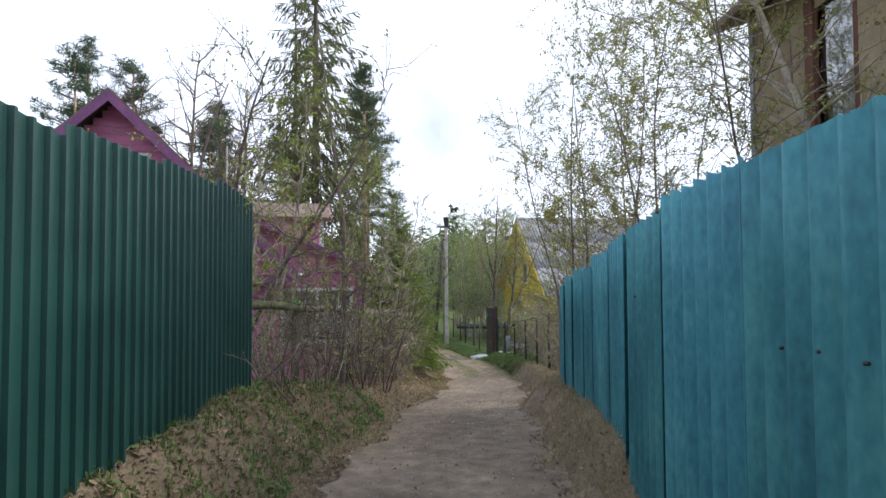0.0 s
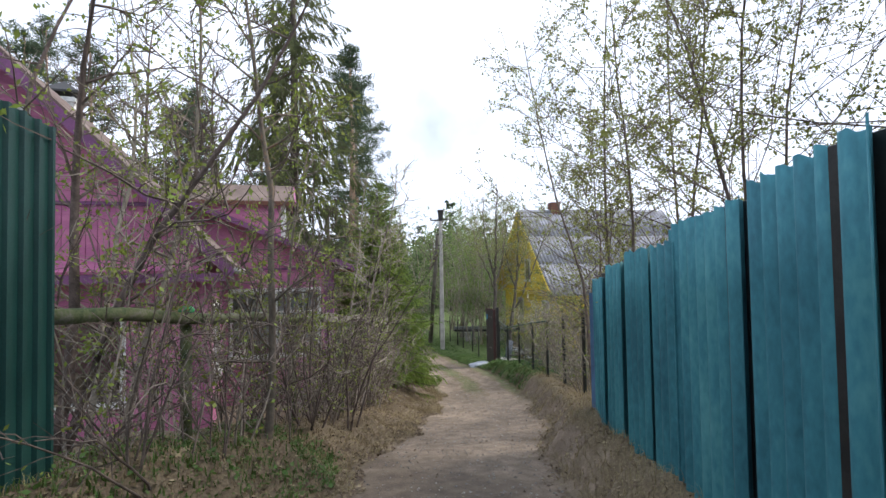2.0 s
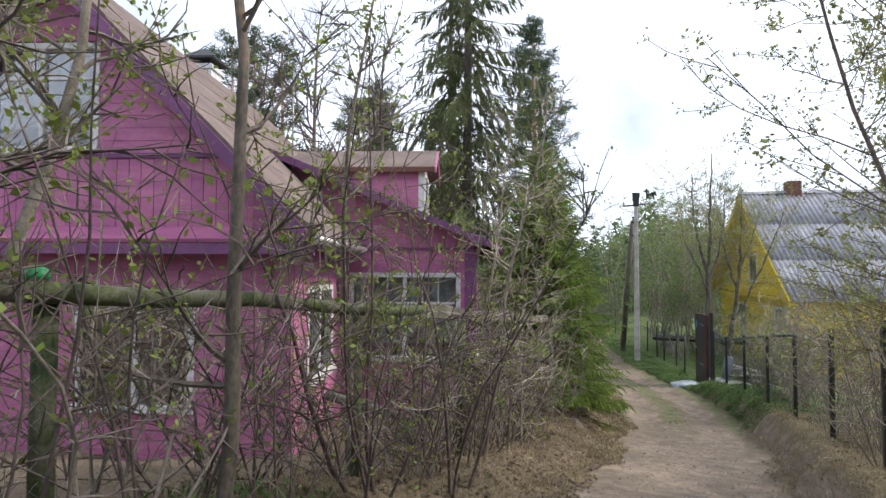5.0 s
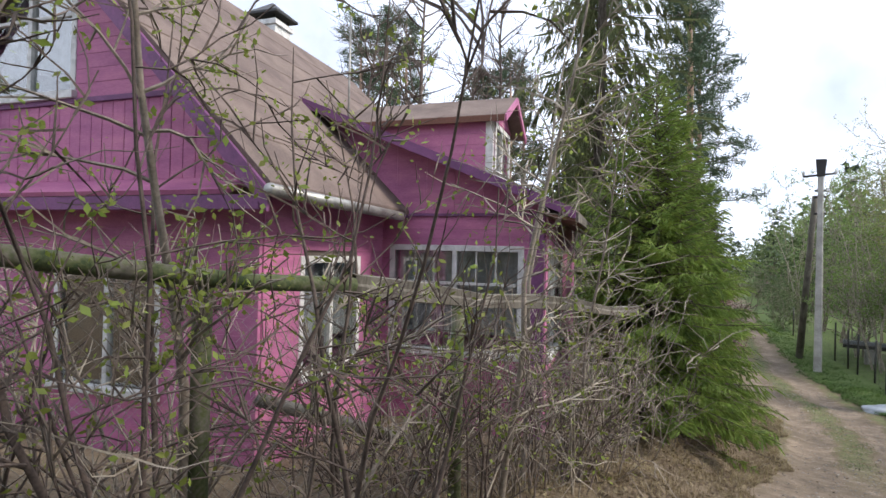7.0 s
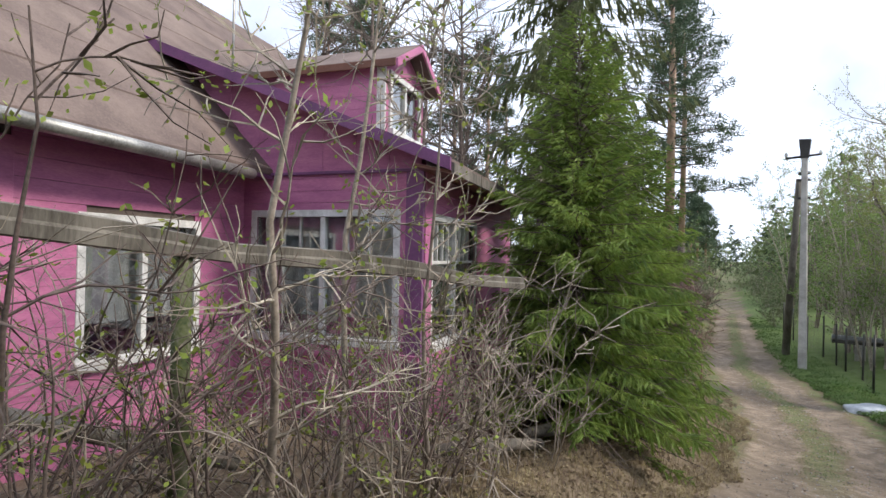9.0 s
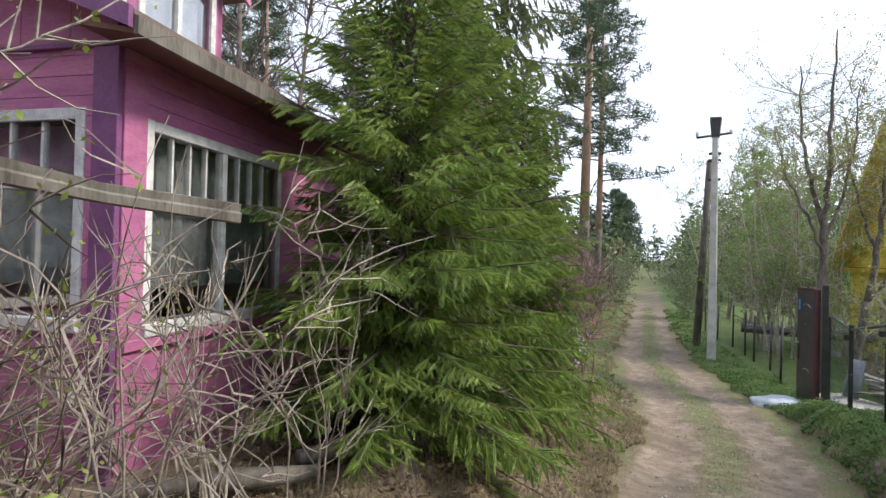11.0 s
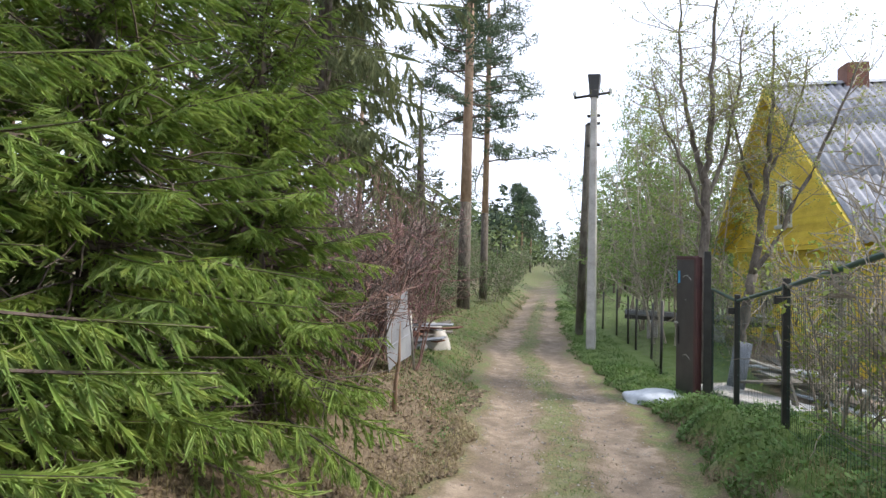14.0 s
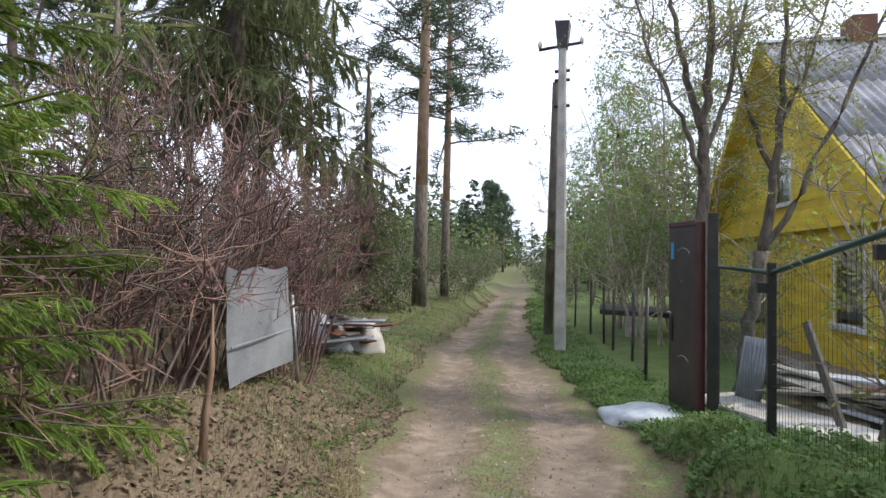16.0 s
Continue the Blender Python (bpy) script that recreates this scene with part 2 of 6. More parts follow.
def ground_mat():
    """Packed earth on the track, green turf, dry turf and leaf mould, blended by the ground's own cover masks."""
    m = bpy.data.materials.new("ground_cover")
    m.use_nodes = True
    n, l = m.node_tree.nodes, m.node_tree.links
    b = n["Principled BSDF"]
    b.inputs["Roughness"].default_value = 0.95
    co = n.new("ShaderNodeTexCoord")
    at = n.new("ShaderNodeAttribute")
    at.attribute_name = "cover"
    sp = n.new("ShaderNodeSeparateColor")
    l.new(at.outputs["Color"], sp.inputs["Color"])

    def ns(s, d=6):
        t = n.new("ShaderNodeTexNoise")
        t.inputs["Scale"].default_value, t.inputs["Detail"].default_value, t.inputs["Roughness"].default_value = s, d, 0.62
        l.new(co.outputs["Object"], t.inputs["Vector"])
        return t.outputs["Fac"]

    def rp(src, stops):
        r = n.new("ShaderNodeValToRGB")
        els = r.color_ramp.elements
        els[0].position, els[0].color = stops[0][0], (*stops[0][1], 1)
        els[1].position, els[1].color = stops[-1][0], (*stops[-1][1], 1)
        for p, c in stops[1:-1]:
            els.new(p).color = (*c, 1)
        l.new(src, r.inputs["Fac"])
        return r.outputs["Color"]

    def mixc(f, a, bb, bump_edge=True):
        x = n.new("ShaderNodeMix")
        x.data_type = "RGBA"
        if bump_edge:
            add = n.new("ShaderNodeMath")
            add.operation = "MULTIPLY_ADD"
            l.new(n_mid, add.inputs[0])
            add.inputs[1].default_value = 1.5
            off = n.new("ShaderNodeMath")
            off.operation = "SUBTRACT"
            l.new(f, off.inputs[0])
            off.inputs[1].default_value = 0.75
            l.new(off.outputs[0], add.inputs[2])
            st = n.new("ShaderNodeMapRange")
            st.inputs["From Min"].default_value, st.inputs["From Max"].default_value = 0.3, 0.7
            l.new(add.outputs[0], st.inputs["Value"])
            f = st.outputs[0]
        l.new(f, x.inputs["Factor"])
        l.new(a, x.inputs["A"])
        l.new(bb, x.inputs["B"])
        return x.outputs["Result"]

    n_big, n_mid, n_fine = ns(0.7, 4), ns(5.0), ns(45.0)
    n_grit = ns(140.0, 3)
    dirt = rp(n_mid, [(0.28, (0.12, 0.097, 0.073)), (0.5, (0.20, 0.163, 0.125)), (0.72, (0.29, 0.243, 0.19))])
    grit = rp(n_grit, [(0.35, (0.55, 0.52, 0.5)), (0.6, (1.12, 1.1, 1.07))])
    mul = n.new("ShaderNodeMix")
    mul.data_type, mul.blend_type = "RGBA", "MULTIPLY"
    mul.inputs["Factor"].default_value = 0.75
    l.new(dirt, mul.inputs["A"])
    l.new(grit, mul.inputs["B"])
    patch = n.new("ShaderNodeMix")
    patch.data_type, patch.blend_type = "RGBA", "MULTIPLY"
    patch.inputs["Factor"].default_value = 1.0
    l.new(mul.outputs["Result"], patch.inputs["A"])
    l.new(rp(n_big, [(0.36, (0.72, 0.70, 0.68)), (0.62, (1.22, 1.2, 1.18))]), patch.inputs["B"])
    dirt = patch.outputs["Result"]
    mould = rp(n_fine, [(0.3, (0.075, 0.05, 0.032)), (0.5, (0.145, 0.112, 0.074)), (0.7, (0.21, 0.17, 0.115))])
    dry = rp(n_fine, [(0.3, (0.065, 0.05, 0.03)), (0.5, (0.14, 0.11, 0.065)), (0.7, (0.24, 0.20, 0.115))])
    green = rp(n_fine, [(0.3, (0.05, 0.085, 0.02)), (0.55, (0.10, 0.15, 0.035)), (0.75, (0.17, 0.20, 0.07))])
    c = mixc(sp.outputs["Blue"], dry, mould)
    c = mixc(sp.outputs["Green"], c, green)
    c = mixc(sp.outputs["Red"], c, dirt)
    l.new(c, b.inputs["Base Color"])
    bp = n.new("ShaderNodeBump")
    bp.inputs["Strength"].default_value, bp.inputs["Distance"].default_value = 0.7, 0.014
    hs = n.new("ShaderNodeMath")
    hs.operation = "MULTIPLY_ADD"
    l.new(n_fine, hs.inputs[0])
    hs.inputs[1].default_value = 0.5
    l.new(n_mid, hs.inputs[2])
    l.new(hs.outputs[0], bp.inputs["Height"])
    l.new(bp.outputs[0], b.inputs["Normal"])
    return m


M_GROUND = ground_mat()

# ---------------------------------------------------------------- mesh helpers
rng = np.random.default_rng(7)


class Soup:
    """Collects vertices and faces; faces of several sizes may be mixed."""

    def __init__(self):
        self.v, self.f, self.count = [], [], 0

    def add(self, verts, faces):
        verts = np.asarray(verts, float).reshape(-1, 3)
        faces = np.asarray(faces, int)
        self.v.append(verts)
        self.f.append(faces + self.count)
        self.count += len(verts)
        return self

    def mesh(self, name, material, smooth=False):
        me = bpy.data.meshes.new(name)
        v = np.concatenate(self.v)
        me.vertices.add(len(v))
        me.vertices.foreach_set("co", v.ravel())
        loops = np.concatenate([f.ravel() for f in self.f])
        sizes = np.concatenate([np.full(len(f), f.shape[1]) for f in self.f])
        me.loops.add(len(loops))
        me.loops.foreach_set("vertex_index", loops)
        me.polygons.add(len(sizes))
        me.polygons.foreach_set("loop_start", np.concatenate([[0], np.cumsum(sizes)[:-1]]))
        me.update(calc_edges=True)
        me.validate()
        me.polygons.foreach_set("use_smooth", np.full(len(sizes), smooth))
        me.materials.append(material)
        return me

    def thing(self, name, material, parent=None, label="", smooth=False):
        ob = new(name, self.mesh(name, material, smooth))
        if parent is not None:
            ob.parent = parent
        return tagged(ob, label)


def holder(name, m, label, category, group="", kind=""):
    e = new(name)
    e.matrix_basis = m
    return tagged(e, label, category, group, kind)


BOXF = [(0, 3, 2, 1), (4, 5, 6, 7), (0, 1, 5, 4), (1, 2, 6, 5), (2, 3, 7, 6), (3, 0, 4, 7)]


def box_v(x0, x1, y0, y1, z0, z1):
    return [(x0, y0, z0), (x1, y0, z0), (x1, y1, z0), (x0, y1, z0), (x0, y0, z1), (x1, y0, z1), (x1, y1, z1), (x0, y1, z1)]


def part(name, bm, material, parent, label=""):
    me = bpy.data.meshes.new(name)
    bm.to_mesh(me)
    bm.free()
    me.materials.append(material)
    ob = new(name, me)
    ob.parent = parent
    return tagged(ob, label)


def box(name, x0, x1, y0, y1, z0, z1, material, parent, label="", bevel=0.004):
    """A bevelled box as one part."""
    bm = bmesh.new()
    vs = [bm.verts.new(c) for c in box_v(min(x0, x1), max(x0, x1), min(y0, y1), max(y0, y1), min(z0, z1), max(z0, z1))]
    for q in BOXF:
        bm.faces.new([vs[i] for i in q])
    if bevel:
        bmesh.ops.bevel(bm, geom=bm.edges[:], offset=bevel, segments=1, affect="EDGES")
    return part(name, bm, material, parent, label)


def prism(name, poly, axis, a, b, material, parent, label=""):
    """A polygon of (p, q) swept along axis from a to b: axis 'x' -> (y, z) points, 'y' -> (x, z), 'z' -> (x, y)."""
    def at3(p, q, d):
        return {"x": (d, p, q), "y": (p, d, q), "z": (p, q, d)}[axis]
    s = Soup()
    n = len(poly)
    s.add([at3(p, q, a) for p, q in poly] + [at3(p, q, b) for p, q in poly], np.array([(i, (i + 1) % n, n + (i + 1) % n, n + i) for i in range(n)]))
    me_v = s.v[0]
    bm = bmesh.new()
    vs = [bm.verts.new(v) for v in me_v]
    for i in range(n):
        bm.faces.new([vs[i], vs[(i + 1) % n], vs[n + (i + 1) % n], vs[n + i]])
    bm.faces.new(vs[:n][::-1])
    bm.faces.new(vs[n:])
    bmesh.ops.recalc_face_normals(bm, faces=bm.faces[:])
    return part(name, bm, material, parent, label)


def tube_arrays(pts, radii, sides=5, cap=True):
    """Vertices and quads of a tapered tube along pts."""
    pts = np.asarray(pts, float)
    n = len(pts)
    radii = np.broadcast_to(np.asarray(radii, float), (n,))
    tan = np.gradient(pts, axis=0)
    tan /= np.linalg.norm(tan, axis=1, keepdims=True) + 1e-9
    ref = np.where(np.abs(tan[:, 2:3]) > 0.9, np.array([[1.0, 0, 0]]), np.array([[0, 0, 1.0]]))
    a = np.cross(tan, ref)
    a /= np.linalg.norm(a, axis=1, keepdims=True) + 1e-9
    b = np.cross(tan, a)
    ang = np.arange(sides) * 2 * np.pi / sides
    ring = a[:, None, :] * np.cos(ang)[None, :, None] + b[:, None, :] * np.sin(ang)[None, :, None]
    v = (pts[:, None, :] + ring * radii[:, None, None]).reshape(-1, 3)
    i = np.arange(n - 1)[:, None] * sides
    j = np.arange(sides)[None, :]
    k = (j + 1) % sides
    f = np.stack([i + j, i + k, i + sides + k, i + sides + j], -1).reshape(-1, 4)
    return v, f


def tube(name, pts, radii, material, parent, sides=10, label="", smooth=True):
    s = Soup()
    v, f = tube_arrays(pts, radii, sides)
    n = len(pts)
    s.add(v, f)
    s.f.append(np.array([list(range(sides))[::-1]]))
    s.f.append(np.array([[(n - 1) * sides + q for q in range(sides)]]))
    return s.thing(name, material, parent, label, smooth)


def unit(v):
    v = np.asarray(v, float)
    return v / (np.linalg.norm(v) + 1e-9)


def wander(p, d, length, segs, wobble, rise=0.0):
    """A crooked line from p along d, bent upwards by rise."""
    pts = [np.asarray(p, float)]
    d = unit(d)
    for _ in range(segs):
        d = unit(d + rng.normal(0, wobble, 3) + np.array([0, 0, rise]))
        pts.append(pts[-1] + d * (length / segs))
    return np.array(pts), d


def leaf_quads(centers, size, spread=0.0, aspect=0.55):
    """Small folded leaves at the centers, in random attitudes."""
    c = np.asarray(centers, float)
    n = len(c)
    if spread:
        c = c + rng.normal(0, spread, (n, 3))
    a = rng.normal(0, 1, (n, 3))
    a /= np.linalg.norm(a, axis=1, keepdims=True)
    b = np.cross(a, rng.normal(0, 1, (n, 3)))
    b /= np.linalg.norm(b, axis=1, keepdims=True) + 1e-9
    s = size * rng.uniform(0.6, 1.3, (n, 1))
    v = np.stack([c, c + a * s * 0.5 + b * s * aspect * 0.5, c + a * s, c + a * s * 0.5 - b * s * aspect * 0.5], 1).reshape(-1, 3)
    f = (np.arange(n)[:, None] * 4 + np.arange(4)[None, :])
    return v, f

# ---------------------------------------------------------------- ground
PY = np.array([-40, -6, 0, 5, 9.3, 11, 14.6, 19.2, 21.5, 25.7, 31.5, 60, 120, 400.0])
PZ = np.array([2.5, 0.35, -0.17, -0.55, -0.95, -1.2, -1.77, -2.4, -2.5, -2.75, -2.85, -2.8, -2.4, -2.0])
EY = np.array([-40, 0, 4.6, 8.3, 12, 17.7, 21.4, 24.7, 28.6, 36.5, 66, 130, 400.0])
EL = np.array([-1.3, -1.3, -1.3, -0.95, -0.42, -0.35, -0.75, -1.65, -2.75, -4.0, -9.2, -19.5, -60])
ER = np.array([1.05, 1.05, 1.1, 1.25, 1.8, 2.2, 1.95, 1.05, -0.4, -2.2, -7.6, -18, -58])


def smooth01(t):
    t = np.clip(t, 0, 1)
    return t * t * (3 - 2 * t)


def track_edges(y):
    wob = 0.09 * np.sin(y * 1.9) + 0.06 * np.sin(y * 4.7 + 1) + 0.035 * np.sin(y * 11.3)
    wob2 = 0.08 * np.sin(y * 1.6 + 2) + 0.06 * np.sin(y * 5.3) + 0.035 * np.sin(y * 12.1 + 1)
    return np.interp(y, EY, EL) + wob, np.interp(y, EY, ER) + wob2


def ground_z(x, y):
    """Height of the ground: the sloping track, banks beside it and small bumps."""
    x, y = np.asarray(x, float), np.asarray(y, float)
    base = np.interp(y, PY, PZ)
    l, r = track_edges(y)
    left = np.interp(y, [-40, 5.5, 7.5, 10, 13, 17, 21, 25, 30, 40, 70], [0.75, 0.75, 0.6, 0.28, 0.16, 0.42, 0.6, 0.3, 0.15, 0.55, 0.4])
    right = np.interp(y, [-40, 4, 9, 13, 18, 22, 23.2, 24.2, 26, 45], [0.5, 0.52, 0.48, 0.42, 0.5, 0.46, 0.32, 0.1, 0.05, 0.05])
    dl, dr = l - x, x - r
    wl_ = np.interp(y, [0, 6, 12, 20], [0.75, 0.8, 0.9, 1.0])
    z = base + left * smooth01(dl / wl_) + right * smooth01((dr + 0.1) / 0.5)
    far_l = smooth01((dl - 1.2) / 4.0) * np.interp(y, [-40, 4, 8, 11, 14, 20, 30], [0.2, 0.0, -0.35, -0.35, 0.05, 0.2, 0.3])
    z = z + far_l
    mid = (l + r) / 2
    rut = np.exp(-((x - mid - 0.62) / 0.24) ** 2) + np.exp(-((x - mid + 0.62) / 0.24) ** 2)
    z = z - 0.045 * rut * smooth01((y - 12) / 8)
    bump = 0.028 * np.sin(3.1 * x + 1.7 * y) * np.sin(2.3 * y - 1.1 * x) + 0.018 * np.sin(7.3 * x - 4.1 * y) * np.sin(5.9 * y + 2.0 * x) + 0.012 * np.sin(13 * x + 9 * y) * np.sin(17 * y - 8 * x)
    onbank = np.clip(smooth01(dl / 0.4) + smooth01(dr / 0.3), 0, 1)
    return z + bump * (0.22 + 1.4 * onbank) * np.clip(1.5 - np.abs(y - 15) / 60, 0.1, 1)


def stretch_axis(lo, hi, step, out_lo, out_hi, grow=1.16):
    mid = list(np.arange(lo, hi, step))
    a, d = hi, step
    while a < out_hi:
        mid.append(a)
        d *= grow
        a += d
    mid.append(out_hi)
    a, d, low = lo, step, []
    while a > out_lo:
        d *= grow
        a -= d
        low.append(max(a, out_lo))
    return np.array(low[::-1] + mid)


def build_ground():
    xs = stretch_axis(-5.0, 4.2, 0.095, -900, 900)
    ys = stretch_axis(-1.0, 34, 0.1, -400, 1500)
    X, Y = np.meshgrid(xs, ys)
    Z = ground_z(X, Y)
    nx, ny = len(xs), len(ys)
    s = Soup()
    i = (np.arange(ny - 1)[:, None] * nx + np.arange(nx - 1)[None, :]).ravel()
    s.add(np.stack([X, Y, Z], -1).reshape(-1, 3), np.stack([i, i + 1, i + nx + 1, i + nx], -1))
    me = s.mesh("ground", M_GROUND, True)
    l, r = track_edges(Y)
    mid = (l + r) / 2
    edge = np.minimum(X - l, r - X)
    dirt = smooth01((edge + 0.35) / np.interp(Y, [0, 10, 20], [0.6, 0.8, 1.0]))
    centre = np.exp(-((X - mid) / 0.34) ** 2) * smooth01((Y - 20) / 4)
    off = np.abs(np.abs(X - mid) - 0.62)
    ruts = np.exp(-(off / 0.36) ** 4)
    worn = smooth01((Y - 13) / 7)
    dirt = dirt * (1 - worn * (1 - np.maximum(ruts, 0.33 - 0.06 * centre)))
    yard = smooth01((X - 2.9) / 0.6) * smooth01((Y - 23) / 2) * (1 - smooth01((Y - 40) / 5)) * (1 - smooth01((X - 12) / 3))
    dirt = np.maximum(dirt, 0.75 * yard)
    scarp = np.exp(-((X - r - 0.12) / 0.16) ** 2) * smooth01((Y - 6) / 3) * (1 - smooth01((Y - 19) / 3))
    dirt = np.maximum(dirt, 0.85 * scarp)
    green = smooth01((X - r) / 0.25) * smooth01((Y - 17.5) / 3) * (1 - 0.8 * yard)
    green = np.maximum(green, smooth01((l - X) / 0.4) * smooth01((Y - 22) / 3) * 0.55 * (1 - 0.7 * smooth01((l - X - 2.2) / 1.5)))
    green = np.maximum(green, 0.52 * worn * (1 - ruts) * smooth01((edge + 0.3) / 0.5))
    green = np.maximum(green, smooth01((Y - 45) / 20) * 0.5)
    leafm = smooth01((l - X + 0.2) / 0.4) * (1 - smooth01((Y - 21.5) / 2.5)) * np.interp(Y, [0, 6, 9, 13, 18], [0.85, 0.75, 0.55, 0.8, 0.95])
    col = me.color_attributes.new("cover", "FLOAT_COLOR", "POINT")
    rgba = np.stack([dirt, np.clip(green, 0, 1), np.clip(leafm, 0, 1), np.ones_like(dirt)], -1).astype(np.float32)
    col.data.foreach_set("color", rgba.ravel())
    ob = new("ground", me)
    return tagged(ob, "sloping earth track between grassy leaf-strewn banks", "ground", kind="structure")


ground = build_ground()
gz = lambda x, y: float(ground_z(x, y))

# ---------------------------------------------------------------- pink house
YAW_H = 18.6
HOUSE = pose(-2.35, 14.25, 0, 0, 0, YAW_H)
pink_house = holder("pink_house", HOUSE, "old pink-painted wooden country house with a steep brown roof", "house")
BASE = -2.1


def pane_window(name, parent, u0, u1, z0, z1, face, at_, cols, label, top_light=0.0, muntins=0, mat_frame=M_WHITE, inside=True):
    """A framed window in a wall; face 'front' lies in a plane y=at_ looking to -y, 'side' in a plane x=at_ looking to +x."""
    w = new(name)
    w.parent = parent
    tagged(w, label)
    if face == "front":
        w.matrix_basis = pose(u0, at_, z0)
    else:
        w.matrix_basis = pose(at_, u0, z0, 0, 0, 90)
    W, H = u1 - u0, z1 - z0
    t = 0.075
    box("window_frame", -t, 0.0, -0.03, 0.1, -t, H + t, mat_frame, w)
    box("window_frame", W, W + t, -0.03, 0.1, -t, H + t, mat_frame, w)
    box("window_frame", 0, W, -0.028, 0.1, H, H + t, mat_frame, w)
    box("window_sill", -0.1, W + 0.1, -0.085, 0.1, -t - 0.01, -0.001, mat_frame, w)
    for k in range(1, cols):
        x = W * k / cols
        box("mullion", x - 0.03, x + 0.03, -0.015, 0.06, 0.001, H - 0.001, mat_frame, w)
    if top_light:
        for k in range(cols):
            a, b = W * k / cols + 0.031, W * (k + 1) / cols - 0.031
            zt = H - top_light
            box("transom", a, b, 0.0, 0.05, zt - 0.018, zt + 0.018, mat_frame, w, bevel=0.002)
            for q in range(1, muntins + 1):
                x = a + (b - a) * q / (muntins + 1)
                box("glazing_bar", x - 0.01, x + 0.01, 0.003, 0.045, zt + 0.019, H - 0.001, mat_frame, w, bevel=0)
    for k in range(cols):
        a, b = W * k / cols, W * (k + 1) / cols
        g = box("pane", a + 0.004, b - 0.004, 0.022, 0.027, 0.002, H - 0.002, M_GLASS, w, bevel=0)
        g.visible_shadow = False
    if inside:
        s = Soup()
        m_ = 40
        xs_ = np.linspace(0.01, W - 0.01, m_)
        wav = 0.13 + 0.014 * np.sin(xs_ * 38) + 0.008 * np.sin(xs_ * 91)
        low = rng.uniform(0.0, 0.25) * H
        v = [(a, c, low) for a, c in zip(xs_, wav)] + [(a, c, H) for a, c in zip(xs_, wav)]
        i = np.arange(m_ - 1)
        s.add(v, np.stack([i, i + 1, i + m_ + 1, i + m_], -1)).thing("curtain", M_CURTAIN, w, "faded grey net curtain", True)
    return w


def siding(parent, u0, u1, z0, z1, plane, face, holes, h=0.14, material=M_PINK, top=None, t=0.022, name="board"):
    """Overlapping horizontal boards on a wall, cut at the holes (u0, u1, z0, z1); top(z) gives the span left by a gable."""
    z = z0
    while z < z1 - 0.02:
        zt = min(z + h, z1)
        a0, a1 = (u0, u1) if top is None else top(z, zt)
        spans = [(a0, a1)]
        for ha, hb, hz0, hz1 in holes:
            if zt > hz0 + 0.02 and z < hz1 - 0.02:
                nxt = []
                for p, q in spans:
                    if hb <= p or ha >= q:
                        nxt.append((p, q))
                    else:
                        if ha - p > 0.02:
                            nxt.append((p, ha))
                        if q - hb > 0.02:
                            nxt.append((hb, q))
                spans = nxt
        for p, q in spans:
            if q - p < 0.05:
                continue
            j = rng.uniform(-0.002, 0.002)
            lip = j
            if face == "front":
                pts = [(p, plane - t - lip * 0.6, z + 0.003), (q, plane - t - lip * 0.6, z + 0.003), (q, plane, z + 0.003), (p, plane, z + 0.003),
                       (p, plane - (t - 0.004), zt), (q, plane - (t - 0.004), zt), (q, plane, zt), (p, plane, zt)]
            else:
                pts = [(plane, p, z + 0.003), (plane + t + lip * 0.6, p, z + 0.003), (plane + t + lip * 0.6, q, z + 0.003), (plane, q, z + 0.003),
                       (plane, p, zt), (plane + (t - 0.004), p, zt), (plane + (t - 0.004), q, zt), (plane, q, zt)]
            Soup().add(pts, BOXF).thing(name, material, parent)
        z = zt


def welded(s, name, material, parent):
    """Soup blocks merged into one body."""
    ob = s.thing(name, material, parent)
    bm = bmesh.new()
    bm.from_mesh(ob.data)
    bmesh.ops.remove_doubles(bm, verts=bm.verts[:], dist=0.0005)
    bm.to_mesh(ob.data)
    bm.free()
    return ob


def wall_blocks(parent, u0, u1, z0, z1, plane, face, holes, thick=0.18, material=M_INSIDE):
    """The solid wall behind the boards, as blocks round the holes."""
    us = sorted({u0, u1, *[h[0] for h in holes], *[h[1] for h in holes]})
    zs = sorted({z0, z1, *[h[2] for h in holes], *[h[3] for h in holes]})
    s = Soup()
    for a, b in zip(us[:-1], us[1:]):
        for c, d in zip(zs[:-1], zs[1:]):
            um, zm = (a + b) / 2, (c + d) / 2
            if any(h[0] < um < h[1] and h[2] < zm < h[3] for h in holes):
                continue
            s.add(box_v(a, b, plane, plane + thick, c, d) if face == "front" else box_v(plane - thick, plane, a, b, c, d), BOXF)
    return welded(s, "wall", material, parent)


